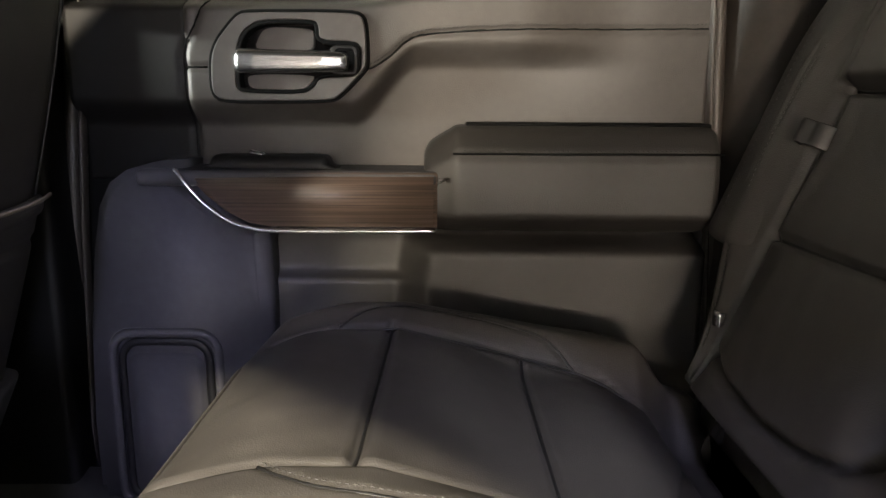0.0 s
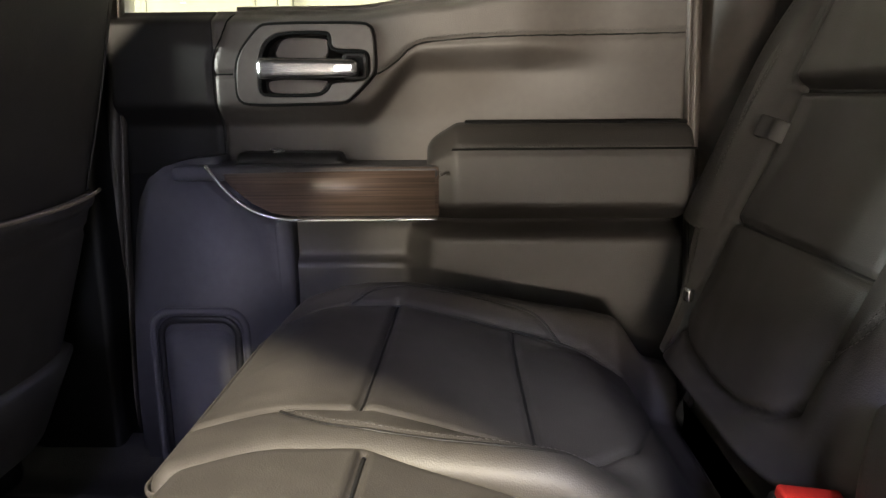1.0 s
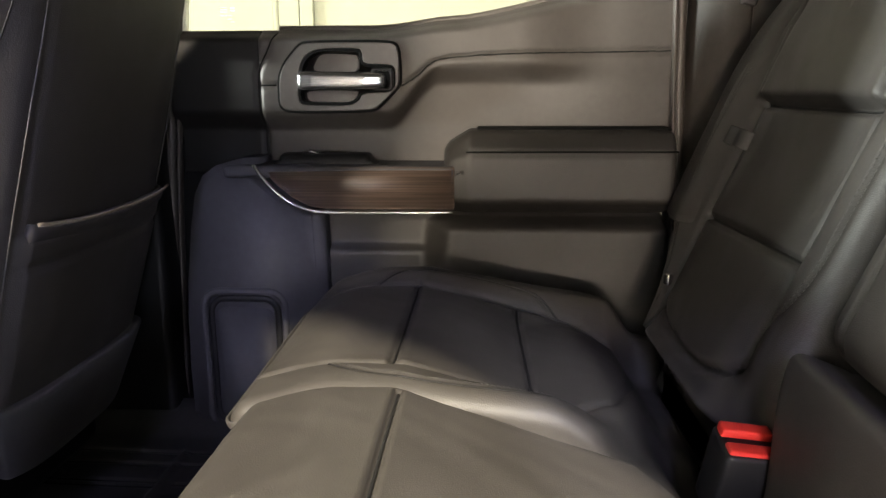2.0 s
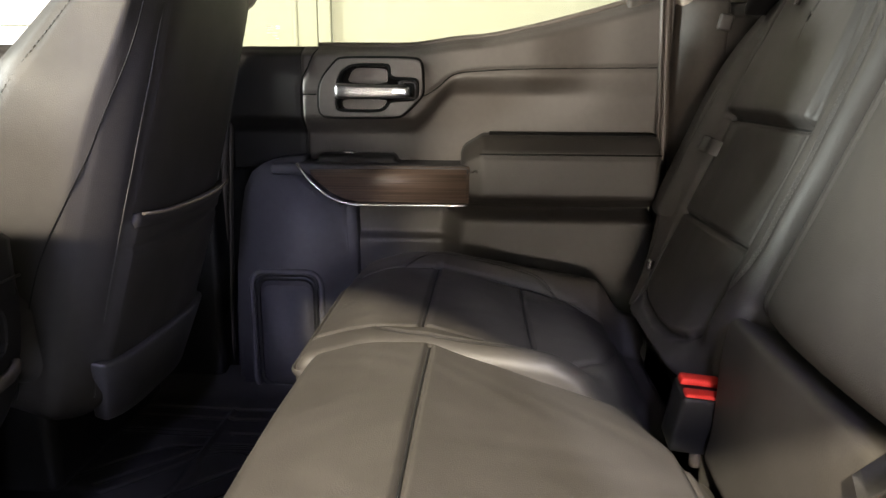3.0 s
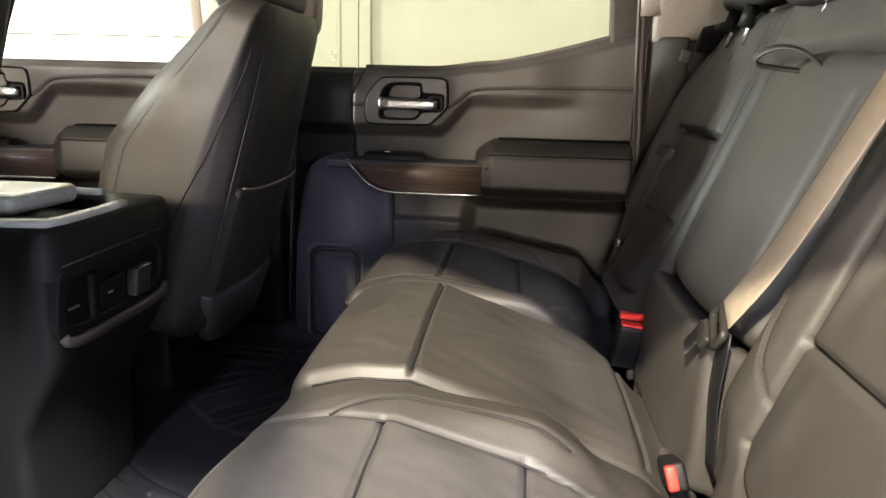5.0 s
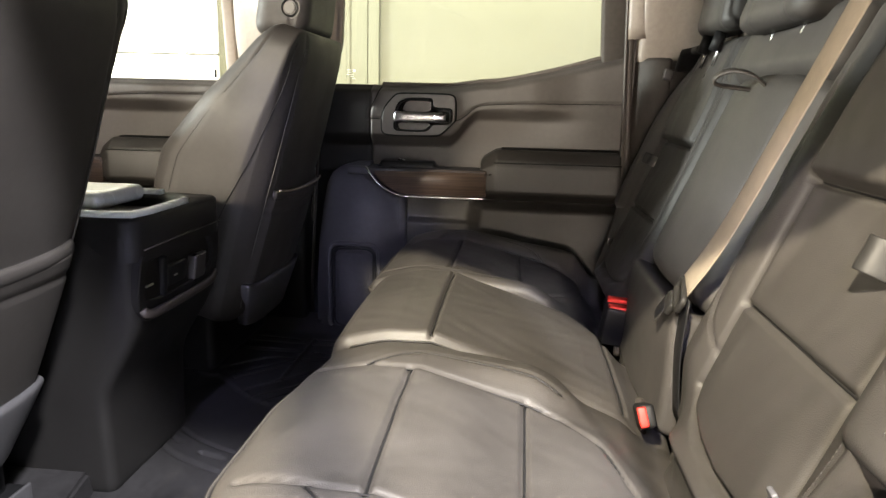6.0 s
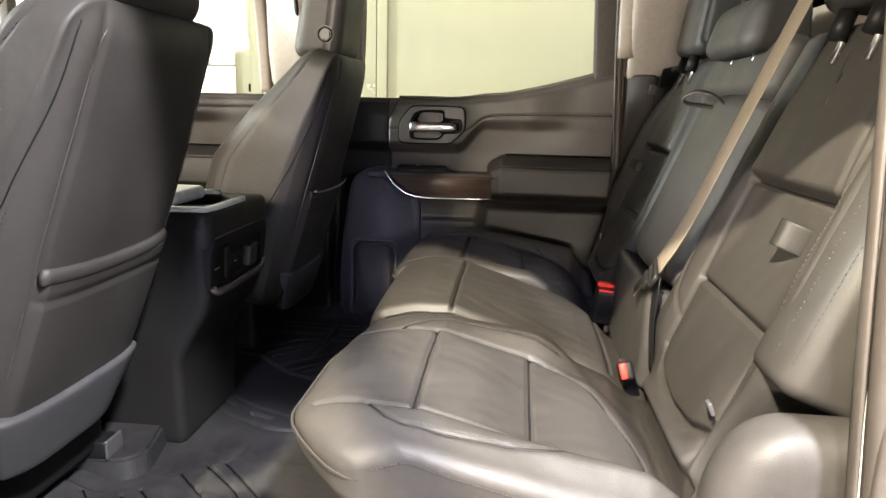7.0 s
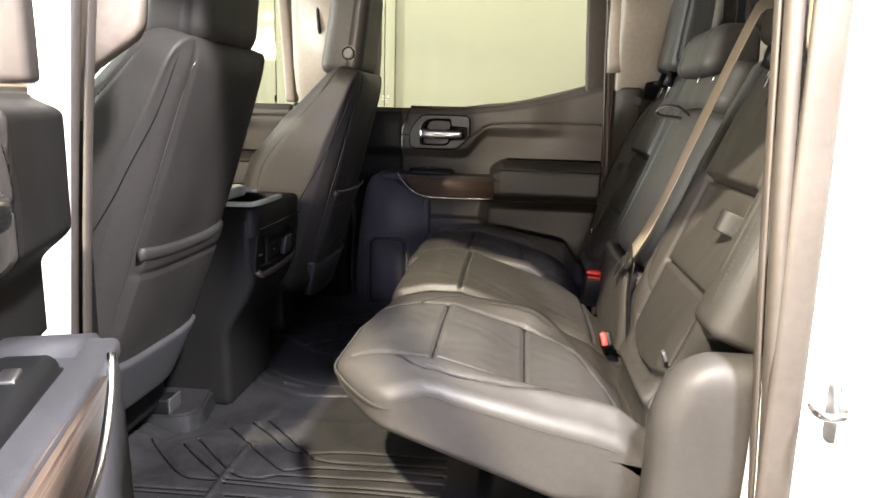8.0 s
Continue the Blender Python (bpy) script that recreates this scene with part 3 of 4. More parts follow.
    # lower door: speaker pod, map pocket and lower panel
    pod = [(-0.243, 0.560), (-0.240, 0.865), (-0.243, 0.975)] + [(x - 0.012, z - 0.006) for x, z in reversed(curve)] + [(-0.345, 1.073), (-0.39, 1.070), (-0.425, 1.060), (-0.45, 1.042), (-0.466, 1.010), (-0.478, 0.95), (-0.492, 0.84), (-0.500, 0.70), (-0.500, 0.560)]
    pd = part("speaker_pod", S(prism(pod, 0.085, inw(0.835), 0.014)), PLASTIC, d, "grained dark plastic speaker pod")
    part("speaker_rim", S(ring(round_rect(-0.460, 0.570, -0.312, 0.836, 0.03), 0.014, 0.014, inw(0.750))), PLASTIC, pd)
    part("speaker_groove", S(ring(round_rect(-0.447, 0.582, -0.325, 0.823, 0.026), 0.012, 0.007, inw(0.749))), DARK, pd)
    part("speaker_cover", S(prism(round_rect(-0.441, 0.588, -0.331, 0.806, 0.022), 0.014, inw(0.756), 0.006)), PLASTIC, pd)
    x2 = np.arange(-0.26, 0.3661, 0.006)
    X2 = np.repeat(x2[:, None], 72, 1)
    Z2 = np.repeat(np.linspace(0.56, 1.0, 72)[None], len(x2), 0)
    bulge = step(-0.075, -0.015, X2 - 0.10 * np.maximum(Z2 - 0.90, 0)) * (1 - step(0.945, 0.972, Z2))
    O2 = 0.832 - 0.058 * bulge - 0.016 * (1 - step(0.895, 0.91, Z2)) * (1 - bulge) + 0.006 * step(0.75, 0.58, Z2)
    part("lower_panel", S(sheet(X2, Z2, O2, 0.03)), VINYLDK, d, "dark vinyl lower door panel with map pocket")

    # window, posts, outer skin
    part("outer_skin", S(box((-0.57, 0.885, 0.48), (0.385, 0.945, 1.262), 0.02)), PAINT, d, "white painted outer door skin")
    part("inner_skin", S(box((-0.54, 0.852, 0.50), (0.372, 0.884, 1.262), 0.01)), DARK, d)
    part("sill_seal", S(sweep(np.stack((xs, 0.868 + 0 * xs, top(xs) - 0.004), 1)[::4], 0.020, 0.012, (0, 0, 1), 8)), RUBBER, d)
    gl = part("window_glass", S(box((-0.52, 0.868, 1.26), (0.33, 0.872, 1.77), 0.001)), GLASS, d, "clear side window")
    gl.visible_shadow = False
    if rear:
        # added strip whose taupe stands for light on the panel's rounded top edge
        xr = xs[xs > -0.325][::4]
        part("lit_sill_edge", S(sweep(np.stack((xr, 0.858 + 0 * xr, top(xr) + 0.004), 1), 0.012, 0.016, (0, 1, 0), 8, 3)), RUBBER, d, "added taupe strip for the lit top edge of the door panel")
    if rear and not open_degrees:
        # etched maker's marks in the lower corner of the glass
        for x, z, w, h in ((-0.412, 1.332, 0.008, 0.002), (-0.412, 1.3275, 0.008, 0.002), (-0.428, 1.333, 0.013, 0.0012), (-0.428, 1.329, 0.013, 0.0012), (-0.428, 1.325, 0.013, 0.0012), (-0.424, 1.319, 0.022, 0.0012), (-0.418, 1.313, 0.010, 0.0012), (-0.414, 1.308, 0.008, 0.0012)):
            part("etched_mark", S(box((x - w / 2, 0.8670, z - h / 2), (x + w / 2, 0.8678, z + h / 2), 0.0003)), PALE, gl)
    fr = 0.288 if rear else 0.33
    part("rear_post", S(rbox((0.37 - fr, 0.05, 0.50), 0.01, 0.03, lambda q: np.stack((q[:, 0] + (0.37 + fr) / 2 - 0.05 * (q[:, 2]), q[:, 1] + 0.858 - 0.10 * np.maximum(q[:, 2] + 0.05, 0), q[:, 2] + 1.55), 1))), TRIMMID if rear else TRIM, d)
    part("front_post", S(rbox((0.04, 0.05, 0.50), 0.01, 0.03, lambda q: np.stack((q[:, 0] - 0.535 + 0.05 * q[:, 2], q[:, 1] + 0.858 - 0.10 * np.maximum(q[:, 2] + 0.05, 0), q[:, 2] + 1.55), 1))), TRIMDK, d)
    part("top_rail", S(box((-0.53, 0.83, 1.755), (0.36, 0.87, 1.785), 0.01)), TRIMDK, d)
    px = 0.245 if rear else 0.30
    part("lock_pin", S(sweep([(px, 0.855, 1.30), (px, 0.855, 1.362 if rear else 1.32), (px, 0.855, 1.366 if rear else 1.325)], 0.008, 0.008, (0, 1, 0), 8)), DARK, d)
    if open_degrees:
        d.rotation_euler = (0, 0, radians(-open_degrees))
        d.location = d.location + Vector((0.080, -0.085, 0.0))
    return d


def back_place(s, y, n):
    """A point of the rear backrests: s up along the front face from z = 0.78, n out of it."""
    return np.stack((0.282 + 0.371 * s - 0.928 * n, y, 0.78 + 0.928 * s + 0.371 * n), 1)


def outer_seat():
    """One outboard rear seat: cushion, backrest, headrest (built for the far side, mirrored for the near one)."""
    wide = SIDE < 0
    label = "black leather rear bench seat, wider part with the middle place" if wide else "black leather rear bench seat, single outboard part"
    st = thing("rear_seat", (0.1, 0.45, FLOOR), label, "car seat", "rear seats")
    y0, y1 = (-0.212, 0.700) if wide else (0.222, 0.700)
    W, yc = y1 - y0, (y0 + y1) / 2
    ins_o = [(-0.20, 0.595), (-0.12, 0.612), (0.1, 0.620), (0.19, 0.615), (0.262, 0.59)]
    ins_i = [(-0.22, 0.296), (-0.07, 0.300), (0.10, 0.300), (0.15, 0.312), (0.20, 0.36), (0.255, 0.50), (0.262, 0.60)]
    arch = [(-0.135, 0.297), (-0.118, 0.281), (-0.085, 0.262), (-0.041, 0.252), (0.013, 0.252), (0.10, 0.258), (0.15, 0.268)]
    archo = [(-0.128, 0.616), (-0.112, 0.640), (-0.085, 0.653), (-0.02, 0.657), (0.06, 0.654), (0.125, 0.642), (0.158, 0.618)]
    seams = [(ins_o, 0.0036, 0.008), (ins_i, 0.0036, 0.008), ([(-0.066, 0.30), (-0.062, 0.62)], 0.0036, 0.011), ([(0.097, 0.30), (0.094, 0.618)], 0.0034, 0.010), (arch, 0.003, 0.004), (archo, 0.003, 0.004)]
    if wide:
        seams += [([(-0.052, 0.19), (-0.050, -0.197)], 0.0038, 0.012), ([(-0.20, 0.200), (-0.05, 0.200), (0.14, 0.205), (0.26, 0.215)], 0.005, 0.009), ([(0.252, 0.19), (0.250, -0.197)], 0.0038, 0.010)]

    def top(x, y):
        ins = step(0.60, 0.655, y) + (1 - step(0.25, 0.31, y)) * step(0.19, 0.215, y)
        ins = ins * np.where(y < 0.4, 1 - step(0.10, 0.20, x), 1.0)
        slope = np.where(x > -0.05, -0.30 + 0.17 * np.clip(ins, 0, 1) * (x < 0.5), 0.0) * np.maximum(x + 0.05, 0)
        slope = slope - 0.10 * np.maximum(x - 0.2, 0)
        z = slope - 0.8 * np.maximum(-0.12 - x, 0) ** 1.6
        rise = 0.0 if wide else 0.008 + 0.010 * (1 - step(-0.05, 0.2, x))
        fall = (0.014 + 0.030 * step(-0.15, 0.25, x)) * step(0.62, 0.70, y) if wide else 0.0
        z = z - fall + rise * np.exp(-((y - 0.66) / 0.035) ** 2) + 0.006 * np.exp(-((y - 0.255) / 0.035) ** 2) * step(-0.2, -0.1, x)
        mid = 1 - step(0.185, 0.21, y)
        z = z + mid * (0.024 - 0.55 * np.minimum((y / 0.212) ** 2, 1.2) * 0.016 - 0.03 * np.maximum(x + 0.05, 0))
        # hollow in the rear corners where the buckles stand
        z = z - (0.006 if wide else 0.032) * step(0.0, 0.04, x - 0.175 - 0.5 * (y - 0.28)) * (1 - step(0.35, 0.42, y)) * step(0.15, 0.20, y)
        z = z - 0.036 * step(0.0, 0.035, x - 0.170 - 0.66 * (y + 0.225)) * (1 - step(-0.11, -0.06, y))
        z = z - (0.02 if wide else 0.05) * step(0.235, 0.29, x)
        # soft crown of each panel and faint creases
        z = z + 0.005 * np.cos((x - 0.015) * 38) * step(0.3, 0.34, y) * (1 - step(0.58, 0.62, y))
        z = z + 0.0004 * np.sin(x * 60 + 5 * np.sin(y * 23)) * np.sin(y * 41 + 3)
        return z

    def pull(x, y):
        back = (0.098 if wide else 0.062) * np.clip((y - 0.56) / 0.14, 0, 1) ** 2
        if wide:
            back = back + 0.028 * (1 - step(0.20, 0.40, y))
        return x + back * step(0.0, -0.2, x)

    def shape(q):
        x, y = q[:, 0] + 0.049, q[:, 1] + yc
        wt = step(-0.04, 0.08, q[:, 2])
        z = q[:, 2] + 0.7895
        D = top(x, y)
        Q = np.stack((x, y), 1)
        for line, w, dep in seams:
            D = D - groove(Q, line, w, dep)
        x = pull(x, y)
        under = 0.128 * np.clip((0.15 - x) / 0.36, 0, 1) * (1 - step(-0.10, 0.10, q[:, 2]))
        x = x - 0.012 * np.exp(-((q[:, 2]) / 0.04) ** 2) * (q[:, 0] < -0.2) * 0.5
        return np.stack((x, y, z + wt * D + under), 1)
    cu = part("cushion", rbox((0.557, W, 0.20), 0.019, 0.0039, shape), LEATHER, st, "black leather seat cushion with sewn panels")

    def on_top(line, dy=0.0, dxx=0.0):
        P = smooth_path([(x + dxx, y + dy, 0) for x, y in line], 0.006)
        P[:, 2] = 0.8898 + top(P[:, 0], P[:, 1])
        P[:, 0] = pull(P[:, 0], P[:, 1])
        return P
    for line, w, dep in seams:
        P = on_top(line)
        P[:, 2] -= dep * 0.72
        part("seam", sweep(P, 0.0034, 0.003, (0, 0, 1), 6), DARK, cu)
    part("stitching", stitches(on_top(arch, 0.005), (0, 0, 1), 0.0035, 0.006, 0.0007), STITCHDK, cu)
    part("stitching", stitches(on_top(archo, -0.005), (0, 0, 1), 0.0035, 0.006, 0.0007), STITCHDK, cu)
    X = np.arange(-0.20, 0.25, 0.01)
    edge = np.stack((pull(X, 0.7005 + 0 * X), 0.7008 + 0 * X, 0.8695 + top(X, 0.70 + 0 * X)), 1)
    part("stitching", stitches(edge, (0, 1, 0), 0.0038, 0.006, 0.0011), STITCHDK, cu)

    # backrest
    side_y = [(0.0, 0.60), (0.25, 0.603), (0.43, 0.603), (0.66, 0.585)]
    side_i = [(0.12, 0.303), (0.25, 0.300), (0.43, 0.300), (0.66, 0.315)]
    inner = [(0.165, 0.305), (0.178, 0.285), (0.20, 0.262), (0.235, 0.246), (0.28, 0.240), (0.40, 0.240), (0.56, 0.250)]
    outer = [(0.10, 0.648), (0.22, 0.660), (0.34, 0.662), (0.45, 0.655), (0.58, 0.632)]
    bseams = [(side_y, 0.0045, 0.008), (side_i, 0.0045, 0.008), ([(0.245, 0.300), (0.243, 0.603)], 0.0038, 0.011), ([(0.420, 0.297), (0.420, 0.606)], 0.0045, 0.015), (inner, 0.003, 0.005), (outer, 0.003, 0.004), ([(0.12, 0.303), (0.095, 0.335), (0.078, 0.39), (0.072, 0.46), (0.078, 0.54), (0.098, 0.60)], 0.005, 0.016)]

    def bshape(q):
        s, y, n = q[:, 0] + 0.335, q[:, 1] + 0.4525, q[:, 2] - 0.07
        wt = step(-0.03, 0.05, q[:, 2])
        D = 0.030 * step(0.592, 0.665, y) * (0.3 + 0.7 * step(0.08, 0.34, s)) * (1 - 0.75 * step(0.42, 0.60, s)) + 0.014 * (1 - step(0.26, 0.31, y))
        D = D + 0.016 * step(0.413, 0.433, s) * step(0.29, 0.31, y) * (1 - step(0.60, 0.62, y))
        D = D - 0.012 * np.exp(-((s - 0.36) / 0.07) ** 2) * step(0.3, 0.34, y) * (1 - step(0.57, 0.61, y))
        D = D + 0.010 * np.exp(-((s - 0.13) / 0.08) ** 2) * step(0.3, 0.36, y) * (1 - step(0.55, 0.61, y))
        D = D - 0.035 * (1 - step(0.04, 0.15, s)) * (1 - step(0.25, 0.31, y))
        D = D + 0.016 * np.exp(-((s - 0.035) / 0.03) ** 2) * step(0.29, 0.34, y) * (1 - step(0.58, 0.64, y))
        D = D - (0.02 if wide else 0.06) * (1 - step(0.025, 0.05, s))
        D = D + 0.0004 * np.sin(s * 51 + 5 * np.sin(y * 19)) * np.sin(y * 43 + 1)
        Q = np.stack((s, y), 1)
        for line, w, dep in bseams:
            D = D - groove(Q, line, w, dep)
        yy = y - 0.020 * step(0.50, 0.68, s) * np.sign(q[:, 1])
        yy = yy - 0.78 * np.maximum(y - 0.606, 0) * (1 - step(0.06, 0.26, s))
        return back_place(s, yy, n + wt * D)
    bk = part("backrest", rbox((0.72, 0.485, 0.14), 0.032, 0.0044, lambda q: bshape(q - np.array((0.025, 0, 0)))), LEATHER, st, "black leather backrest with a sewn insert")

    def on_back(line, n):
        P = smooth_path([(s, y, n) for s, y in line], 0.006)
        return back_place(P[:, 0], P[:, 1], P[:, 2])
    for line, w, dep in bseams[2:4]:
        P = np.array([(a, b, 0.0) for a, b in zip(np.linspace(line[0][0], line[1][0], 60), np.linspace(line[0][1], line[1][1], 60))])
        q = bshape(np.stack((P[:, 0] - 0.335, P[:, 1] - 0.4525, P[:, 2] + 0.07), 1)) + np.array((-0.928, 0, 0.371)) * 0.002
        part("seam", sweep(q, 0.004, 0.003, (-0.928, 0, 0.371), 6), DARK, bk)
    nf = np.array((-0.928, 0, 0.371))
    def on_face(line, dy):
        P = smooth_path([(a, b + dy, 0.0) for a, b in line], 0.005)
        return bshape(np.stack((P[:, 0] - 0.335, P[:, 1] - 0.4525, P[:, 2] + 0.07), 1)) + nf * 0.0006
    for line, dy in ((outer, -0.006), (inner, -0.0055), (inner, 0.0055)):
        part("stitching", stitches(on_face(line, dy), nf, 0.0042, 0.0065, 0.0008), STITCH, bk)
    def wing(q):
        t, u = q[:, 0] / 0.235, q[:, 1] / 0.06
        f = (q[:, 2] + 0.085) / 0.17
        n = -0.14 + f * (0.167 - 0.012 * np.maximum(u - 0.1, 0) ** 2 - 0.024 * step(-0.2, -1.0, u) - 0.040 * np.maximum(t, 0) ** 2)
        return back_place(q[:, 0] * (0.435 / 0.47) + 0.4295, 0.672 + u * 0.068 - 0.012 * f * np.maximum(t, 0) ** 2, n)
    wg = part("side_bolster", rbox((0.47, 0.12, 0.17), 0.019, 0.006, wing), LEATHER, st, "rounded black leather side bolster")
    for u, z, w in ((0.049, 0.0838, STITCHDK), (0.021, 0.0856, STITCHDK)):
        P = np.stack((np.linspace(-0.205, 0.20, 90), np.full(90, u), np.full(90, z)), 1)
        part("stitching", stitches(wing(P), (-0.85, 0.35, 0.37), 0.0036, 0.0075, 0.0011), w, wg)
    # belt keeper loop on the bolster
    def strap(q):
        P = bshape(np.stack((q[:, 0] + 0.027, q[:, 1] * (0.72 if wide else 0.46) + (0.072 if wide else 0.154), np.full(len(q), 0.07)), 1))
        return P + nf * (q[:, 2] + (0.032 if wide else 0.022) * (1 - (q[:, 1] / 0.032) ** 2) - 0.001)[:, None]
    kp = rbox((0.036 if wide else 0.027, 0.064, 0.004), 0.0018, 0.004, strap)
    part("belt_keeper", kp, GLOSSBK, st, "glossy black belt keeper strap on the bolster")
    if wide:
        part("anchor_label", obox((0.312, 0.612, 0.912), (0.006, 0.016, 0.017), 0.002, (0, -22, 0), 0.006), GREYPL, st, "small pale anchor label")
    else:
        part("anchor_bolt", obox((0.325, 0.612, 0.905), (0.014, 0.014, 0.020), 0.004, (0, 0, 20), 0.006), CHROME, st, "chrome latch bolt")

    # headrest on two posts
    def hshape(q):
        t = (q[:, 2] + 0.115) / 0.23
        x = q[:, 0] * (1 - 0.12 * t) + 0.540 + 0.12 * q[:, 2]
        y = q[:, 1] * (1 - 0.06 * t) + 0.46
        x = x - 0.010 * np.cos(q[:, 1] * 11) * (q[:, 0] < 0)
        x = x + groove(np.stack((q[:, 1], q[:, 2]), 1), [(-0.085, -0.2), (-0.085, 0.2)], 0.004, 0.005) * (q[:, 0] < 0) + groove(np.stack((q[:, 1], q[:, 2]), 1), [(0.085, -0.2), (0.085, 0.2)], 0.004, 0.005) * (q[:, 0] < 0)
        y = y + np.sign(q[:, 1]) * -groove(np.stack((q[:, 0], q[:, 2]), 1), [(-0.03, 0.2), (-0.03, -0.08), (-0.01, -0.098), (0.07, -0.1)], 0.004, 0.005)
        return np.stack((x, y, q[:, 2] + 1.525), 1)
    hr = part("headrest", rbox((0.090, 0.24, 0.23), 0.032, 0.008, hshape), LEATHER, st, "black leather headrest with a side release button")
    part("release_button", join(sweep([(0.547, 0.3355, 1.487), (0.547, 0.341, 1.487)], 0.034, 0.034, (0, 0, 1), 20), sweep([(0.547, 0.333, 1.487), (0.547, 0.341, 1.487)], 0.020, 0.020, (0, 0, 1), 20)), GREYPL, hr, smooth=False)
    for y in (0.41, 0.51):
        part("headrest_post", sweep([(0.485, y, 1.34), (0.50, y, 1.385), (0.512, y, 1.43)], 0.009, 0.009, (0, 1, 0), 10), CHROME, st)
        part("post_sleeve", sweep([(0.486, y, 1.372), (0.498, y, 1.410)], 0.026, 0.026, (0, 1, 0), 12), DARK, st)
    part("top_cover", rbox((0.07, 0.13, 0.018), 0.008, 0.012, lambda q: np.stack((q[:, 0] + 0.515 - 0.02 * (q[:, 1] > 0), q[:, 1] + 0.600, q[:, 2] + 1.385 - 1.5 * np.maximum(q[:, 1], 0) ** 1.3), 1)), DARK, st)
    return st


def middle_back():
    """The folding centre section between the two outboard backrests."""
    st = thing("centre_armrest_back", (0.35, 0.0, 0.78), "black leather fold-down centre backrest with pull loop", "car seat", "rear seats")

    def pad(q):
        s, y, n = q[:, 0] + 0.375, q[:, 1], q[:, 2] - 0.022
        n = n - 0.8 * y ** 2 * (q[:, 2] > 0)
        Q = np.stack((s, y), 1)
        n = n - (groove(Q, [(0.2, -0.150), (0.50, -0.150)], 0.004, 0.005) + groove(Q, [(0.2, 0.150), (0.50, 0.150)], 0.004, 0.005)) * (q[:, 2] > 0)
        return back_place(s, y, n)
    part("armrest_pad", rbox((0.375, 0.405, 0.12), 0.034, 0.006, pad), LEATHER, st, "padded fold-down armrest")

    def low(q):
        return back_place(q[:, 0] + 0.085, q[:, 1], q[:, 2] - 0.016 - 0.055 * (1 - step(-0.02, 0.19, q[:, 0] + 0.085)) - 0.3 * q[:, 1] ** 2 * (q[:, 2] > 0))
    part("lower_pad", rbox((0.19, 0.375, 0.12), 0.014, 0.008, low), LEATHER, st)
    part("top_pad", rbox((0.115, 0.42, 0.13), 0.03, 0.01, lambda q: back_place(q[:, 0] + 0.612, q[:, 1], q[:, 2] - 0.035)), LEATHER, st)
    loop = smooth_path([(0.455, -0.050, 1.282), (0.430, -0.045, 1.303), (0.405, -0.030, 1.310), (0.388, -0.012, 1.304), (0.384, 0.000, 1.295), (0.395, 0.008, 1.288), (0.420, 0.008, 1.285), (0.455, 0.0, 1.281)], 0.005)
    part("pull_loop", sweep(loop, 0.005, 0.018, (0.15, 1, 0.3), 8, 4), TRIMDK, st, "dark fabric pull loop")

    def head(q):
        t = (q[:, 2] + 0.053) / 0.106
        y = q[:, 1] * (1 - 0.10 * t)
        x = q[:, 0] * (1 - 0.25 * t) + 0.508 + 0.15 * q[:, 2] + groove(np.stack((q[:, 1], q[:, 2]), 1), [(-0.085, -0.1), (-0.085, 0.1)], 0.004, 0.005) * (q[:, 0] < 0) + groove(np.stack((q[:, 1], q[:, 2]), 1), [(0.085, -0.1), (0.085, 0.1)], 0.004, 0.005) * (q[:, 0] < 0)
        return np.stack((x, y - 0.005, q[:, 2] + 1.430), 1)
    part("headrest", rbox((0.125, 0.30, 0.106), 0.035, 0.008, head), LEATHER, st, "low black leather centre headrest")
    for y in (-0.07, 0.06):
        part("headrest_post", sweep([(0.485, y, 1.34), (0.495, y, 1.40)], 0.012, 0.012, (0, 1, 0), 10), CHROME, st)


def buckle(centre, turn, label, stalk, twin=True):
    b = thing("belt_buckle", stalk[0], label, "seat belt buckle", "belt buckles")
    part("stalk", sweep(smooth_path(stalk, 0.01), 0.040, 0.014, (1, 0, 0.2), 10, 4), TRIMDK, b, "flexible buckle sleeve")
    part("body", obox(centre, (0.056, 0.052, 0.085) if twin else (0.024, 0.034, 0.075), 0.006, turn, 0.01), DARK, b)
    M = np.array(Euler([radians(a) for a in turn]).to_matrix())
    if twin:
        c = np.array(centre) + M @ np.array((0, 0, 0.041))
        for dy, dz in ((-0.014, -0.002), (0.013, 0.003)):
            part("release_button", obox(c + M @ np.array((0, dy, dz)), (0.050, 0.017, 0.014), 0.003, turn, 0.008), RED, b, "red release button")
    else:
        c = np.array(centre) + M @ np.array((-0.006, 0, 0.037))
        part("release_button", obox(c, (0.013, 0.029, 0.012), 0.003, turn, 0.008), RED, b, "red release button")
    return b


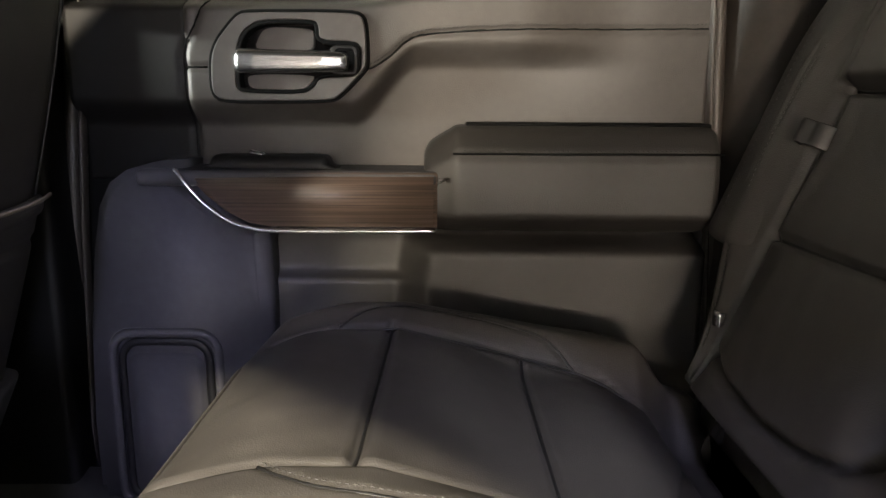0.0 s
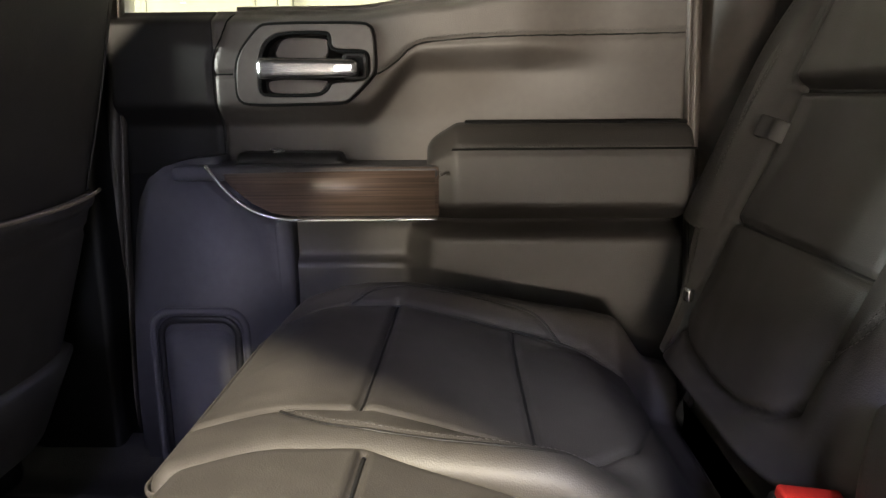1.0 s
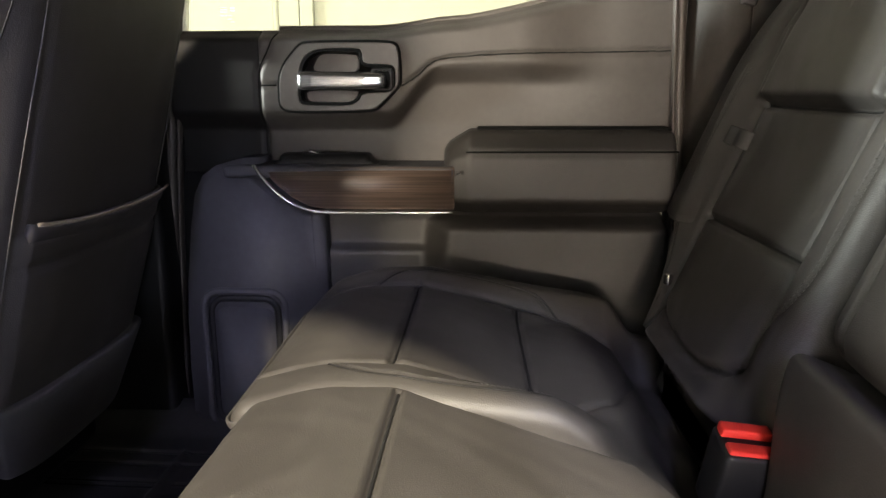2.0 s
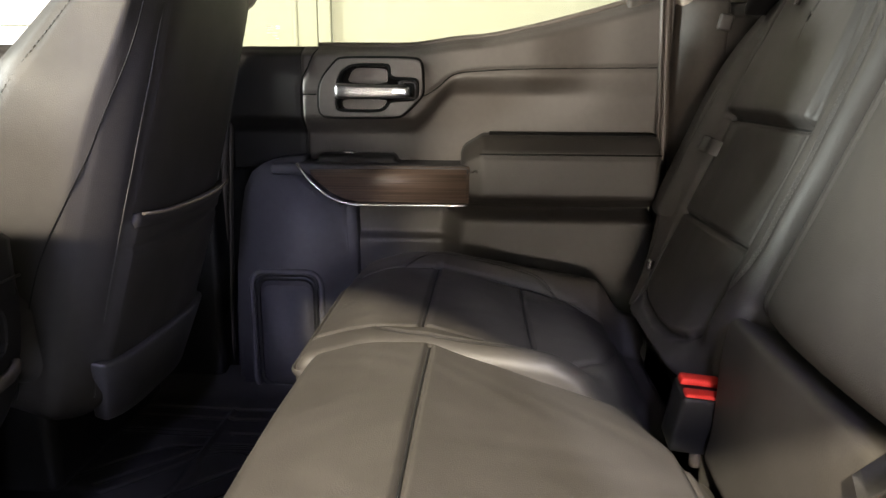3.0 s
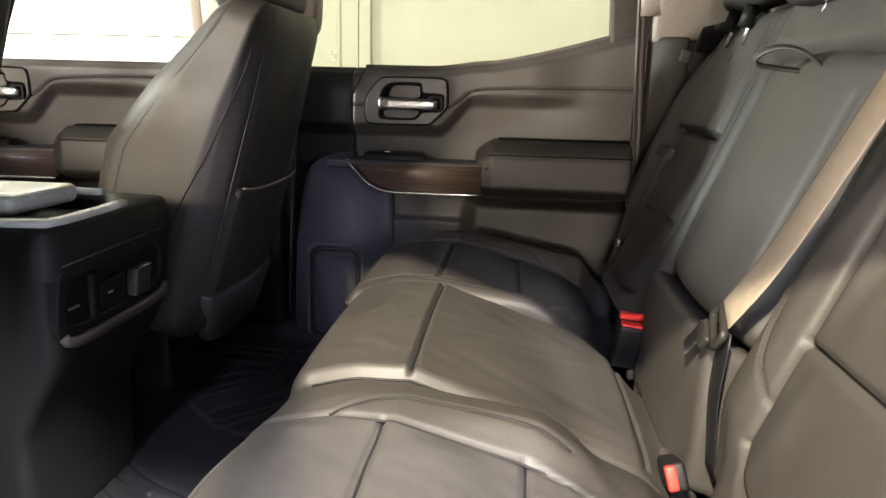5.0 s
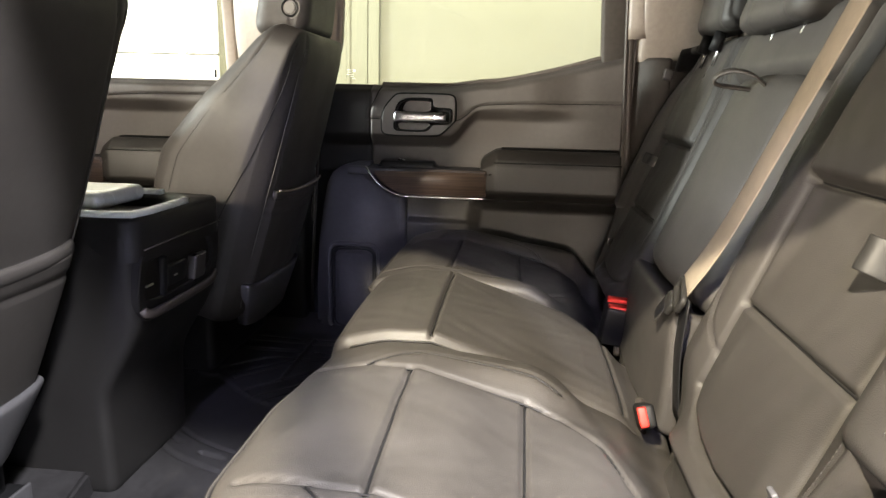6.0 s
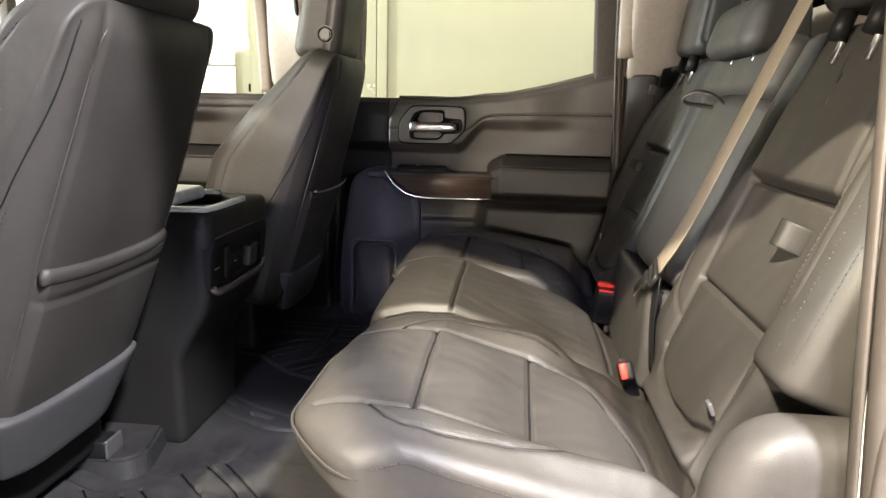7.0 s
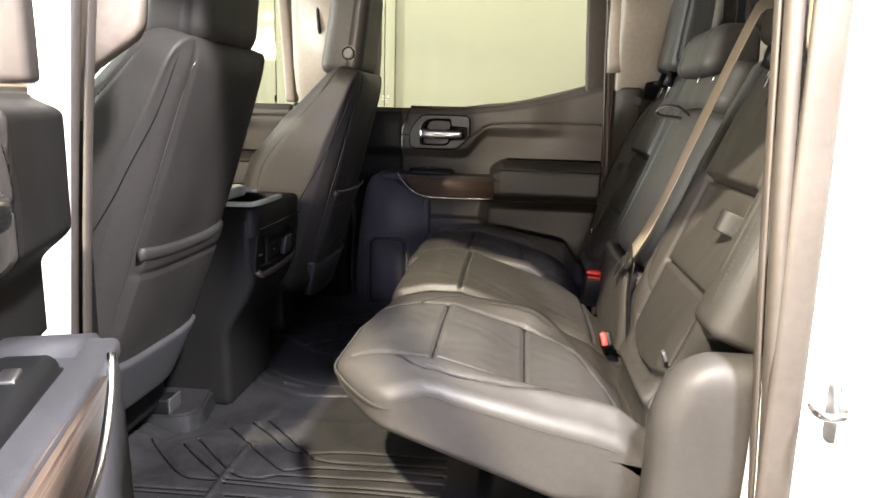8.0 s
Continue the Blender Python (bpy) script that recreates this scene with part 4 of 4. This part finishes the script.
def shoulder_belt():
    b = thing("shoulder_belt", (0.31, -0.18, 0.80), "grey shoulder belt webbing with a parked tongue across the bench", "seat belt")
    part("webbing", sweep(smooth_path([(0.548, -0.445, 1.37), (0.530, -0.44, 1.445), (0.500, -0.434, 1.478), (0.466, -0.424, 1.478), (0.450, -0.402, 1.44), (0.405, -0.335, 1.28), (0.352, -0.255, 1.09), (0.318, -0.203, 0.995)], 0.02), 0.046, 0.003, (-0.93, -0.14, 0.37), 8, 4), BELT, b)
    M = np.array(Euler((radians(30), radians(20), 0)).to_matrix())
    rr = np.array([(0.0, a, b) for a, b in round_rect(-0.026, -0.011, 0.026, 0.011, 0.006)])
    lp = np.vstack((rr, rr[:2])) @ M.T + np.array((0.314, -0.205, 0.988))
    tg = part("tongue", sweep(lp, 0.010, 0.009, (1, 0, 0), 10, 3), GLOSSBK, b, "plastic belt tongue loop")
    part("tongue_neck", obox((0.305, -0.188, 0.970), (0.010, 0.036, 0.022), 0.004, (30, 20, 0), 0.01), GLOSSBK, tg)
    part("blade", obox((0.298, -0.170, 0.958), (0.003, 0.026, 0.045), 0.001, (30, 20, 0), 0.012), CHROME, tg, "chrome latch blade")
    part("lower_webbing", sweep(smooth_path([(0.322, -0.210, 0.985), (0.318, -0.208, 0.90), (0.325, -0.205, 0.80)], 0.02), 0.044, 0.003, (-1, 0, 0.3), 8, 4), DARK, b)


def front_place(y, s, n, dx):
    lean = 0.07 * (s - 0.33) * (1 if dx else 0)
    return np.stack((-0.557 + 0.2756 * s + 0.9613 * n + dx + lean, y, 0.72 + 0.9613 * s - 0.2756 * n), 1)


def front_seat(dx, label):
    """A front bucket seat seen from behind; s runs up the rear face, n points to the rear."""
    st = thing("front_seat", (-0.80 + dx, 0.455, FLOOR), label, "car seat", "front seats")
    W, S = 0.43, 0.69

    def depth(s):
        return np.interp(s, (0, 0.25, 0.36, 0.50, 0.62, 0.70), (0.21, 0.235, 0.235, 0.185, 0.125, 0.085))

    def shape(q):
        y, s = q[:, 0], q[:, 1] + S / 2
        f = (q[:, 2] + 0.1) / 0.2
        y = y * (1 - 0.06 * step(0.45, 0.70, s) - 0.05 * step(0.25, 0.0, s)) * (1 - 0.04 * (1 - f))
        n = -(1 - f) * depth(s)
        back = step(0.75, 1.0, f)
        n = n - 0.020 * (np.abs(y) / 0.19) ** 4 * back + 0.010 * back * np.cos(np.clip(s / S, 0, 1) * 3.1 - 1.55)
        Q = np.stack((y, s), 1)
        half = [(-0.162, 0.05), (-0.166, 0.35), (-0.155, 0.60), (-0.145, 0.69)]
        for line in (half, [(-a, b) for a, b in half]):
            n = n - groove(Q, line, 0.0045, 0.004) * back
        pk = 0.325
        n = n + back * 0.010 * (1 - step(pk - 0.002, pk + 0.002, s)) * (1 - step(0.158, 0.166, np.abs(y))) - groove(Q, [(-0.162, 0.29), (0.162, 0.29)], 0.004, 0.004) * back
        sidew = step(0.13, 0.19, np.abs(q[:, 0]))
        R = np.stack((f, s), 1)
        for line in ([(0.84, 0.0), (0.84, 0.45), (0.80, 0.70)], [(0.20, 0.10), (0.22, 0.45), (0.30, 0.66)]):
            y = y - np.sign(y) * sidew * groove(R * np.array((0.2, 1)), [(a * 0.2, b) for a, b in line], 0.0035, 0.0028)
        # bolsters stand proud at the front
        n = n - 0.03 * step(0.10, 0.19, np.abs(q[:, 0])) * (1 - f) * np.exp(-((s - 0.30) / 0.2) ** 2)
        return front_place(y + 0.450, s, n, dx)
    bk = part("backrest", rbox((W, S, 0.2), 0.052, 0.0055, shape), LEATHER, st, "black leather backrest with map pocket")
    pts = np.array([(-y, 0.327) for y in np.linspace(-0.162, 0.162, 30)])
    sag = 0.327 - 0.006 * np.cos(pts[:, 0] * 10)
    band = front_place(pts[:, 0] + 0.455, sag, 0.014 - 0.020 * (np.abs(pts[:, 0]) / 0.19) ** 4, dx)
    part("pocket_edge", sweep(band, 0.014, 0.026, (0.27, 0, 0.96), 10), LEATHER, bk, "rolled map pocket edge")
    if SIDE > 0:
        # glint of light at the pocket mouth, put in as a tan strip
        glint = front_place(pts[:, 0] + 0.455, sag + 0.016, 0.026 - 0.020 * (np.abs(pts[:, 0]) / 0.19) ** 4, dx)
        part("pocket_glint", sweep(glint, 0.004, 0.005, (0.27, 0, 0.96), 8), BELT, bk, "tan strip painted as the glint at the pocket mouth")
    for sg in (-1, 1):
        P = smooth_path([(sg * 0.171, 0.05, -0.036), (sg * 0.176, 0.35, -0.040), (sg * 0.170, 0.55, -0.030), (sg * 0.158, 0.66, -0.022)], 0.006)
        part("stitching", stitches(front_place(P[:, 0] * 1.145 + 0.455, P[:, 1], P[:, 2], dx), (0, sg, 0), 0.0045, 0.007, 0.0013), STITCHDK, bk)
    for sg in (-1, 1):
        P = smooth_path([(0, 0.04, 0.58), (0, 0.25, 0.68), (0, 0.40, 0.82), (0, 0.54, 0.93), (0, 0.66, 0.95)], 0.012)
        h = P[:, 2] * 0.2 - 0.1
        inset = 0.052 - np.sqrt(0.052 ** 2 - np.maximum(h - 0.048, 0) ** 2)
        q = shape(np.stack((sg * (W / 2 - inset), P[:, 1] - S / 2, h), 1))
        part("seam", sweep(q + np.array((0, sg * 0.001, 0)), 0.0022, 0.0022, (0, 1, 0), 6), DARK, bk)
        q2 = shape(np.stack((P[:, 0], P[:, 1] - S / 2, P[:, 2] * 0.2 - 0.094), 1))
        part("stitching", stitches(q2 + np.array((0, sg * 0.001, 0)), (0, sg, 0), 0.005, 0.008, 0.0014), STITCHDK, bk)
        P = smooth_path([(sg * W / 2, 0.12, 0.20), (sg * W / 2, 0.30, 0.21), (sg * W / 2, 0.45, 0.22), (sg * W / 2, 0.64, 0.29)], 0.012)
        q3 = shape(np.stack((P[:, 0], P[:, 1] - S / 2, P[:, 2] * 0.2 - 0.1), 1))
        part("stitching", stitches(q3 + np.array((0, sg * 0.001, 0)), (0, sg, 0), 0.005, 0.008, 0.0014), STITCHDK, bk)
        P = smooth_path([(sg * 0.168, 0.05, 1.0), (sg * 0.172, 0.35, 1.0), (sg * 0.162, 0.60, 1.0), (sg * 0.154, 0.655, 1.0)], 0.012)
        q = shape(np.stack((P[:, 0], P[:, 1] - S / 2, P[:, 2] * 0.2 - 0.1), 1))
        part("piping", sweep(q, 0.0022, 0.0022, (1, 0, 0), 6), BEZEL, bk)
    part("lower_back_panel", rbox((0.365, 0.117, 0.024), 0.008, 0.012, lambda q: front_place(q[:, 0] * (1 - 2.2 * np.maximum(0.0585 - q[:, 1], 0)) + 0.455, q[:, 1] + 0.0545, q[:, 2] + 0.014 - 0.02 * (np.abs(q[:, 0]) / 0.19) ** 4, dx)), GREYPL, st, "grey hard plastic lower back panel")

    def head(q):
        t = (q[:, 2] + 0.13) / 0.26
        x = q[:, 0] * (1.0 - 0.10 * t) - 0.440 + 0.14 * q[:, 2] + (0.04 if dx else 0)
        y = q[:, 1] * (1 - 0.08 * t)
        sg = np.sign(y)
        y = y - sg * step(0.09, 0.12, np.abs(q[:, 1])) * groove(np.stack((q[:, 0], q[:, 2]), 1), [(0.028, 0.2), (0.030, -0.06), (0.024, -0.2)], 0.004, 0.006)
        return np.stack((x + dx, y + 0.452, q[:, 2] + 1.505), 1)
    hr = part("headrest", rbox((0.125, 0.255, 0.25), 0.034, 0.0065, head), LEATHER, st, "black leather headrest")
    bx = -0.428 + dx + (0.04 if dx else 0)
    bt = part("release_button", join(sweep([(bx, 0.3275, 1.438), (bx, 0.336, 1.438)], 0.044, 0.044, (0, 0, 1), 24), sweep([(bx, 0.3235, 1.438), (bx, 0.336, 1.438)], 0.024, 0.024, (0, 0, 1), 24)), BEZEL, hr, smooth=False)
    part("button_ring", ring([(0.0175 * math.cos(a * math.pi / 12), 0.0175 * math.sin(a * math.pi / 12)) for a in range(24)], 0.004, 0.003, lambda v: np.stack((v[:, 0] + bx, 0.3273 - v[:, 2], v[:, 1] + 1.438), 1)), GAP, bt)
    for y in (0.40, 0.505):
        part("headrest_post", sweep([(-0.43 + dx, y, 1.33), (-0.435 + dx, y, 1.42)], 0.009, 0.009, (0, 1, 0), 10), CHROME, st)
    part("cushion", rbox((0.50, 0.46, 0.15), 0.04, 0.02, lambda q: q + np.array((-0.83 + dx, 0.455, 0.88))), LEATHER, st)
    part("riser", rbox((0.42, 0.36, 0.20), 0.02, 0.04, lambda q: q + np.array((-0.82 + dx, 0.455, 0.71))), DARK, st)
    if dx == 0:
        return st
    rail = thing("seat_rail", (-0.70 + dx, 0.33, FLOOR), "black plastic seat rail cover on the floor", "seat rail")
    foot = chaikin([(-0.86, 0.318), (-0.69, 0.324), (-0.636, 0.312), (-0.618, 0.27), (-0.632, 0.2), (-0.652, 0.11), (-0.662, 0.02), (-0.86, 0.02)])
    part("tray", prism([tuple(p) for p in foot], 0.046, lambda v: np.stack((v[:, 0] - 0.15 * (v[:, 2]), v[:, 1] - 0.1 * v[:, 2], v[:, 2] + 0.556), 1), 0.006), MATRUB, rail, "grey moulded ledge under the seat", smooth=False)
    part("rail_end", rbox((0.150, 0.050, 0.034), 0.005, 0.01, lambda q: np.stack((q[:, 0] - 0.757, q[:, 1] + 0.290, q[:, 2] + 0.6185), 1)), DARK, rail)
    part("rail_cap", rbox((0.006, 0.054, 0.037), 0.003, 0.01, lambda q: np.stack((q[:, 0] - 0.679, q[:, 1] + 0.290, q[:, 2] + 0.620), 1)), GREYPL, rail, "grey plastic rail end cap")
    return st


def console():
    c = thing("centre_console", (-0.75, -0.02, FLOOR), "dark centre console with rear vents and open cup tray", "centre console")

    def body(q):
        t = (q[:, 2] + 0.24) / 0.48
        x = q[:, 0] - 0.83 - 0.07 * (1 - step(0.35, 0.70, t)) * (q[:, 0] > 0)
        return np.stack((x, q[:, 1] * (1 - 0.16 * (1 - t)) - 0.025, q[:, 2] + 0.795), 1)
    part("body", rbox((0.60, 0.33, 0.48), 0.02, 0.02, body), CONSOLE, c)
    flat = lambda z: (lambda v: np.stack((v[:, 0], v[:, 1], v[:, 2] + z), 1))
    top = chaikin([(-0.95, -0.190), (-0.545, -0.190), (-0.512, -0.172), (-0.508, 0.09), (-0.525, 0.135), (-0.95, 0.140)])
    well = chaikin([(-0.74, -0.10), (-0.60, -0.105), (-0.557, -0.085), (-0.56, 0.03), (-0.60, 0.070), (-0.74, 0.075)])
    part("top_frame", frame_plate(top, well, 0.040, flat(1.016), 0.03, 0.006), CONSOLE, c, "dark console top round the open tray")
    part("tray_floor", prism([tuple(p) for p in well], 0.004, flat(1.000), 0), DARK, c)
    # rims and lid carry the window reflection in their pale colour
    part("tray_rim", sweep(smooth_path([(-0.86, -0.166, 1.060), (-0.57, -0.168, 1.060), (-0.535, -0.150, 1.060), (-0.530, -0.08, 1.060), (-0.530, 0.01, 1.060)], 0.015), 0.016, 0.012, (0, 0, 1), 10, 4), PALE, c, "tray edge coloured pale for reflected window light")
    part("tray_rim", sweep(smooth_path([(-0.86, 0.105, 1.060), (-0.70, 0.105, 1.060), (-0.62, 0.10, 1.060)], 0.015), 0.016, 0.012, (0, 0, 1), 10, 4), PALE, c)
    part("lid", rbox((0.20, 0.16, 0.03), 0.012, 0.012, lambda q: q + np.array((-0.735, -0.015, 1.066))), PALE, c, "sliding console lid coloured pale for reflected window light")
    rear = lambda o: (lambda v: np.stack((o + v[:, 2] - 0.10 * (1.0 - v[:, 1]), v[:, 0], v[:, 1]), 1))
    face = chaikin([(-0.180, 0.905), (-0.178, 0.985), (-0.165, 1.000), (0.110, 1.000), (0.124, 0.985), (0.122, 0.905), (0.10, 0.880), (-0.150, 0.872)])
    hole = chaikin([(-0.160, 0.912), (-0.160, 0.962), (-0.145, 0.982), (-0.02, 0.988), (0.075, 0.984), (0.096, 0.965), (0.096, 0.915), (-0.02, 0.907)])
    vent = part("rear_panel", frame_plate(face, hole, 0.008, rear(-0.524), 0.02, 0.002), CONSOLE, c, "dark rear console panel round a recess", smooth=False)
    part("recess", prism([tuple(p) for p in hole], 0.003, rear(-0.545), 0), DARK, vent, smooth=False)
    strip = smooth_path([(-0.524, -0.168, 0.905), (-0.519, -0.150, 0.893), (-0.518, -0.02, 0.891), (-0.519, 0.085, 0.894), (-0.522, 0.106, 0.906)], 0.012)
    part("trim_strip", sweep(strip, 0.010, 0.016, (0, 0, 1), 8, 4), RUBBER, vent, "tan satin strip along the lower edge")
    part("panel_seam", sweep([(-0.512, -0.172, 1.006), (-0.509, -0.02, 1.008), (-0.512, 0.118, 1.007)], 0.003, 0.003, (0, 0, 1), 6), TRIMDK, c)
    part("partition", obox((-0.532, -0.088, 0.940), (0.018, 0.020, 0.075), 0.006, (0, 4, 0), 0.01), DARK, vent)
    part("usb_port", obox((-0.537, -0.132, 0.940), (0.010, 0.036, 0.014), 0.003, (0, 6, 0), 0.01), DARK, vent)
    part("usb_tongue", obox((-0.531, -0.134, 0.937), (0.008, 0.024, 0.003), 0.001, (0, 6, 0), 0.01), SATIN, vent)
    cover = part("socket_cover", obox((-0.532, -0.040, 0.938), (0.014, 0.066, 0.040), 0.005, (0, 6, 0), 0.01), DARK, vent)
    part("socket_mark", obox((-0.5235, -0.052, 0.936), (0.002, 0.012, 0.003), 0.001, (0, 6, 0), 0.01), SATIN, cover)
    tab = part("switch", obox((-0.522, 0.026, 0.935), (0.018, 0.044, 0.046), 0.004, (0, 6, 0), 0.01), BEZEL, vent, "tall switch tab")
    part("switch_edge", obox((-0.516, 0.028, 0.957), (0.010, 0.040, 0.003), 0.001, (0, 6, 0), 0.01), SATIN, tab)


def floor_mat():
    m = thing("floor_mat", (-0.45, -0.4, FLOOR), "ribbed black rubber floor mat across the rear footwell", "floor mat")
    ys, xs = np.arange(-0.80, 0.80, 0.003), np.arange(-0.74, 0.02, 0.003)
    Y, X = np.meshgrid(ys, xs)
    Q = np.stack((X.ravel(), Y.ravel()), 1)
    H = np.zeros(len(Q))
    lines = [
        [(-0.691, -0.375), (-0.624, -0.442), (-0.58, -0.484), (-0.542, -0.506), (-0.486, -0.508)],
        [(-0.618, -0.375), (-0.553, -0.436), (-0.486, -0.495)],
        [(-0.593, -0.352), (-0.482, -0.465)],
        [(-0.549, -0.286), (-0.470, -0.365), (-0.387, -0.443), (-0.358, -0.449), (-0.293, -0.430), (-0.05, -0.430)],
        [(-0.512, -0.252), (-0.440, -0.317), (-0.389, -0.368), (-0.342, -0.376), (-0.242, -0.362), (-0.05, -0.362)],
        [(-0.484, -0.233), (-0.423, -0.295), (-0.342, -0.376), (-0.297, -0.405), (-0.05, -0.398)],
        [(-0.468, -0.477), (-0.447, -0.489), (-0.403, -0.489), (-0.348, -0.468), (-0.05, -0.462)],
        [(-0.471, -0.502), (-0.05, -0.496)], [(-0.471, -0.516), (-0.05, -0.512)],
        [(-0.72, -0.556), (-0.484, -0.548)], [(-0.72, -0.570), (-0.484, -0.562)],
        [(-0.45, -0.556), (-0.05, -0.552)], [(-0.72, -0.62), (-0.05, -0.61)], [(-0.72, -0.66), (-0.05, -0.65)]]
    edge_line = [(-0.90, -0.366), (-0.641, -0.366), (-0.554, -0.286), (-0.508, -0.243), (-0.454, -0.217), (0.1, -0.205)]
    for sg in (1, -1):
        P = Q * np.array((1, sg))
        ye = np.interp(P[:, 0], [a for a, b in edge_line], [b for a, b in edge_line])
        H += 0.007 * (1 - step(-0.006, 0.006, P[:, 1] - ye))
        for ln in lines:
            H -= groove(P, smooth_path([(a, b, 0) for a, b in ln], 0.02)[:, :2], 0.0042, 0.005) * 0.9
        H += groove(P, [(-0.478, -0.66), (-0.477, -0.354)], 0.006, 0.005)
    arc = smooth_path([(-0.70, 0.09, 0), (-0.574, -0.008, 0), (-0.479, -0.054, 0), (-0.42, -0.067, 0), (-0.30, -0.055, 0)], 0.02)[:, :2]
    H -= groove(Q, arc, 0.005, 0.008)
    H -= groove(Q, arc + np.array((0.015, 0.065)), 0.004, 0.005)
    H -= groove(Q, [(-0.648, 0.077), (-0.577, 0.035)], 0.005, 0.008) + groove(Q, [(-0.518, 0.000), (-0.467, -0.017)], 0.005, 0.008)
    H += 0.035 * step(0.70, 0.80, np.abs(Q[:, 1])) + 0.02 * step(-0.66, -0.74, Q[:, 0])
    H += 0.0015 * np.sin(Q[:, 0] * 21 + 2 * np.sin(Q[:, 1] * 9)) * np.sin(Q[:, 1] * 17)
    a, b = X.shape
    a_n, b_n = a, b
    v = np.stack((Q[:, 0], Q[:, 1], FLOOR + 0.012 + H), 1)
    idx = np.arange(a * b).reshape(a, b)
    f = np.stack((idx[:-1, :-1], idx[1:, :-1], idx[1:, 1:], idx[:-1, 1:]), -1).reshape(-1, 4)
    fl = [tuple(q) for q in f.tolist()]
    rim = list(idx[:, 0]) + list(idx[-1, 1:]) + list(idx[-2::-1, -1]) + list(idx[0, -2:0:-1])
    n = a * b
    base = v[rim].copy()
    base[:, 2] = FLOOR + 0.001
    k = len(rim)
    fl += [(int(rim[i]), n + i, n + (i + 1) % k, int(rim[(i + 1) % k])) for i in range(k)]
    mt = part("mat", (np.concatenate((v, base)), fl), MATRUB, m)
    # black strips along the moulded grooves, painting the shade inside them
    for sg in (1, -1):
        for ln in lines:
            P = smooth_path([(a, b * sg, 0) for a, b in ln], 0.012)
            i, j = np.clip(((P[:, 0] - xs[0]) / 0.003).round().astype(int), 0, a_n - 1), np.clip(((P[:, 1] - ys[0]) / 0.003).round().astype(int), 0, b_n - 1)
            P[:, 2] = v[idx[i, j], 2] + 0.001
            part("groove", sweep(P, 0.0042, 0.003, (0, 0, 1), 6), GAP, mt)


def quarter_trim():
    """The rounded trim below the outboard bolster, beside the cushion."""
    q = thing("quarter_trim", (0.36, 0.74, FLOOR), "dark moulded trim beside the rear seat cushion", "trim panel", kind="structure")

    def bend(p):
        x, y, z = p[:, 0] + 0.405, p[:, 1] + 0.752, p[:, 2] + 0.772
        x = x + 0.10 * np.maximum(z - 0.86, 0) * 4 * (p[:, 0] < 0) * np.maximum(z - 0.86, 0) * 10
        return np.stack((x + 0.03 * (z - 0.7) + (0.11 if SIDE > 0 else 0.0), y, z), 1)
    part("lower_moulding", rbox((0.285, 0.080, 0.39), 0.036, 0.012, bend), LEATHER, q)



# ---- the cab, side by side ----
rear_shell()
for s in (1.0, -1.0):
    side(s)
    c_pillar()
    b_pillar()
    quarter_trim()
    outer_seat()
    if s > 0:
        cab_door("rear_door", "closed rear door, dark vinyl with wood trim and chrome lever")
        front_seat(0.0, "black leather front seat with map pocket and headrest")
    else:
        cab_door("rear_door", "open rear door, dark vinyl with wood trim and chrome lever", open_degrees=70.5)
        front_seat(-0.092, "black leather front seat with map pocket, set further forward")
    cab_door("front_door", "closed front door, dark vinyl with wood trim", dx=-1.13, rear=False)
    grab_handle(-0.64)
side(1.0)
middle_back()
buckle((0.294, 0.214, 0.808), (10, 6, 0), "twin belt buckle with red buttons standing in the bench gap", [(0.30, 0.22, 0.74), (0.300, 0.223, 0.79)])
buckle((0.275, -0.228, 0.808), (68, -14, 0), "belt buckle with red button lying in the bench gap", [(0.282, -0.170, 0.760), (0.276, -0.200, 0.806)], twin=False)
shoulder_belt()
console()
floor_mat()
tagged(part("dashboard", rbox((0.40, 1.60, 0.45), 0.08, 0.05, lambda q: q + np.array((-1.72, 0, 1.10))), PLASTIC), "dark padded dashboard", "dashboard", kind="structure")
tagged(part("cowl", box((-1.98, -0.86, 0.50), (-1.86, 0.86, 1.30), 0.03), PAINT), "white painted cowl under the windscreen", "body panel", kind="structure")
ws = tagged(part("windscreen", rbox((0.006, 1.5, 0.78), 0.002, 0.2, lambda q: np.stack((q[:, 0] - 1.62 + 0.62 * (q[:, 2] - 0.0), q[:, 1], q[:, 2] * 0.7 + 1.54), 1)), GLASS), "clear windscreen", "window", kind="structure")
ws.visible_shadow = False
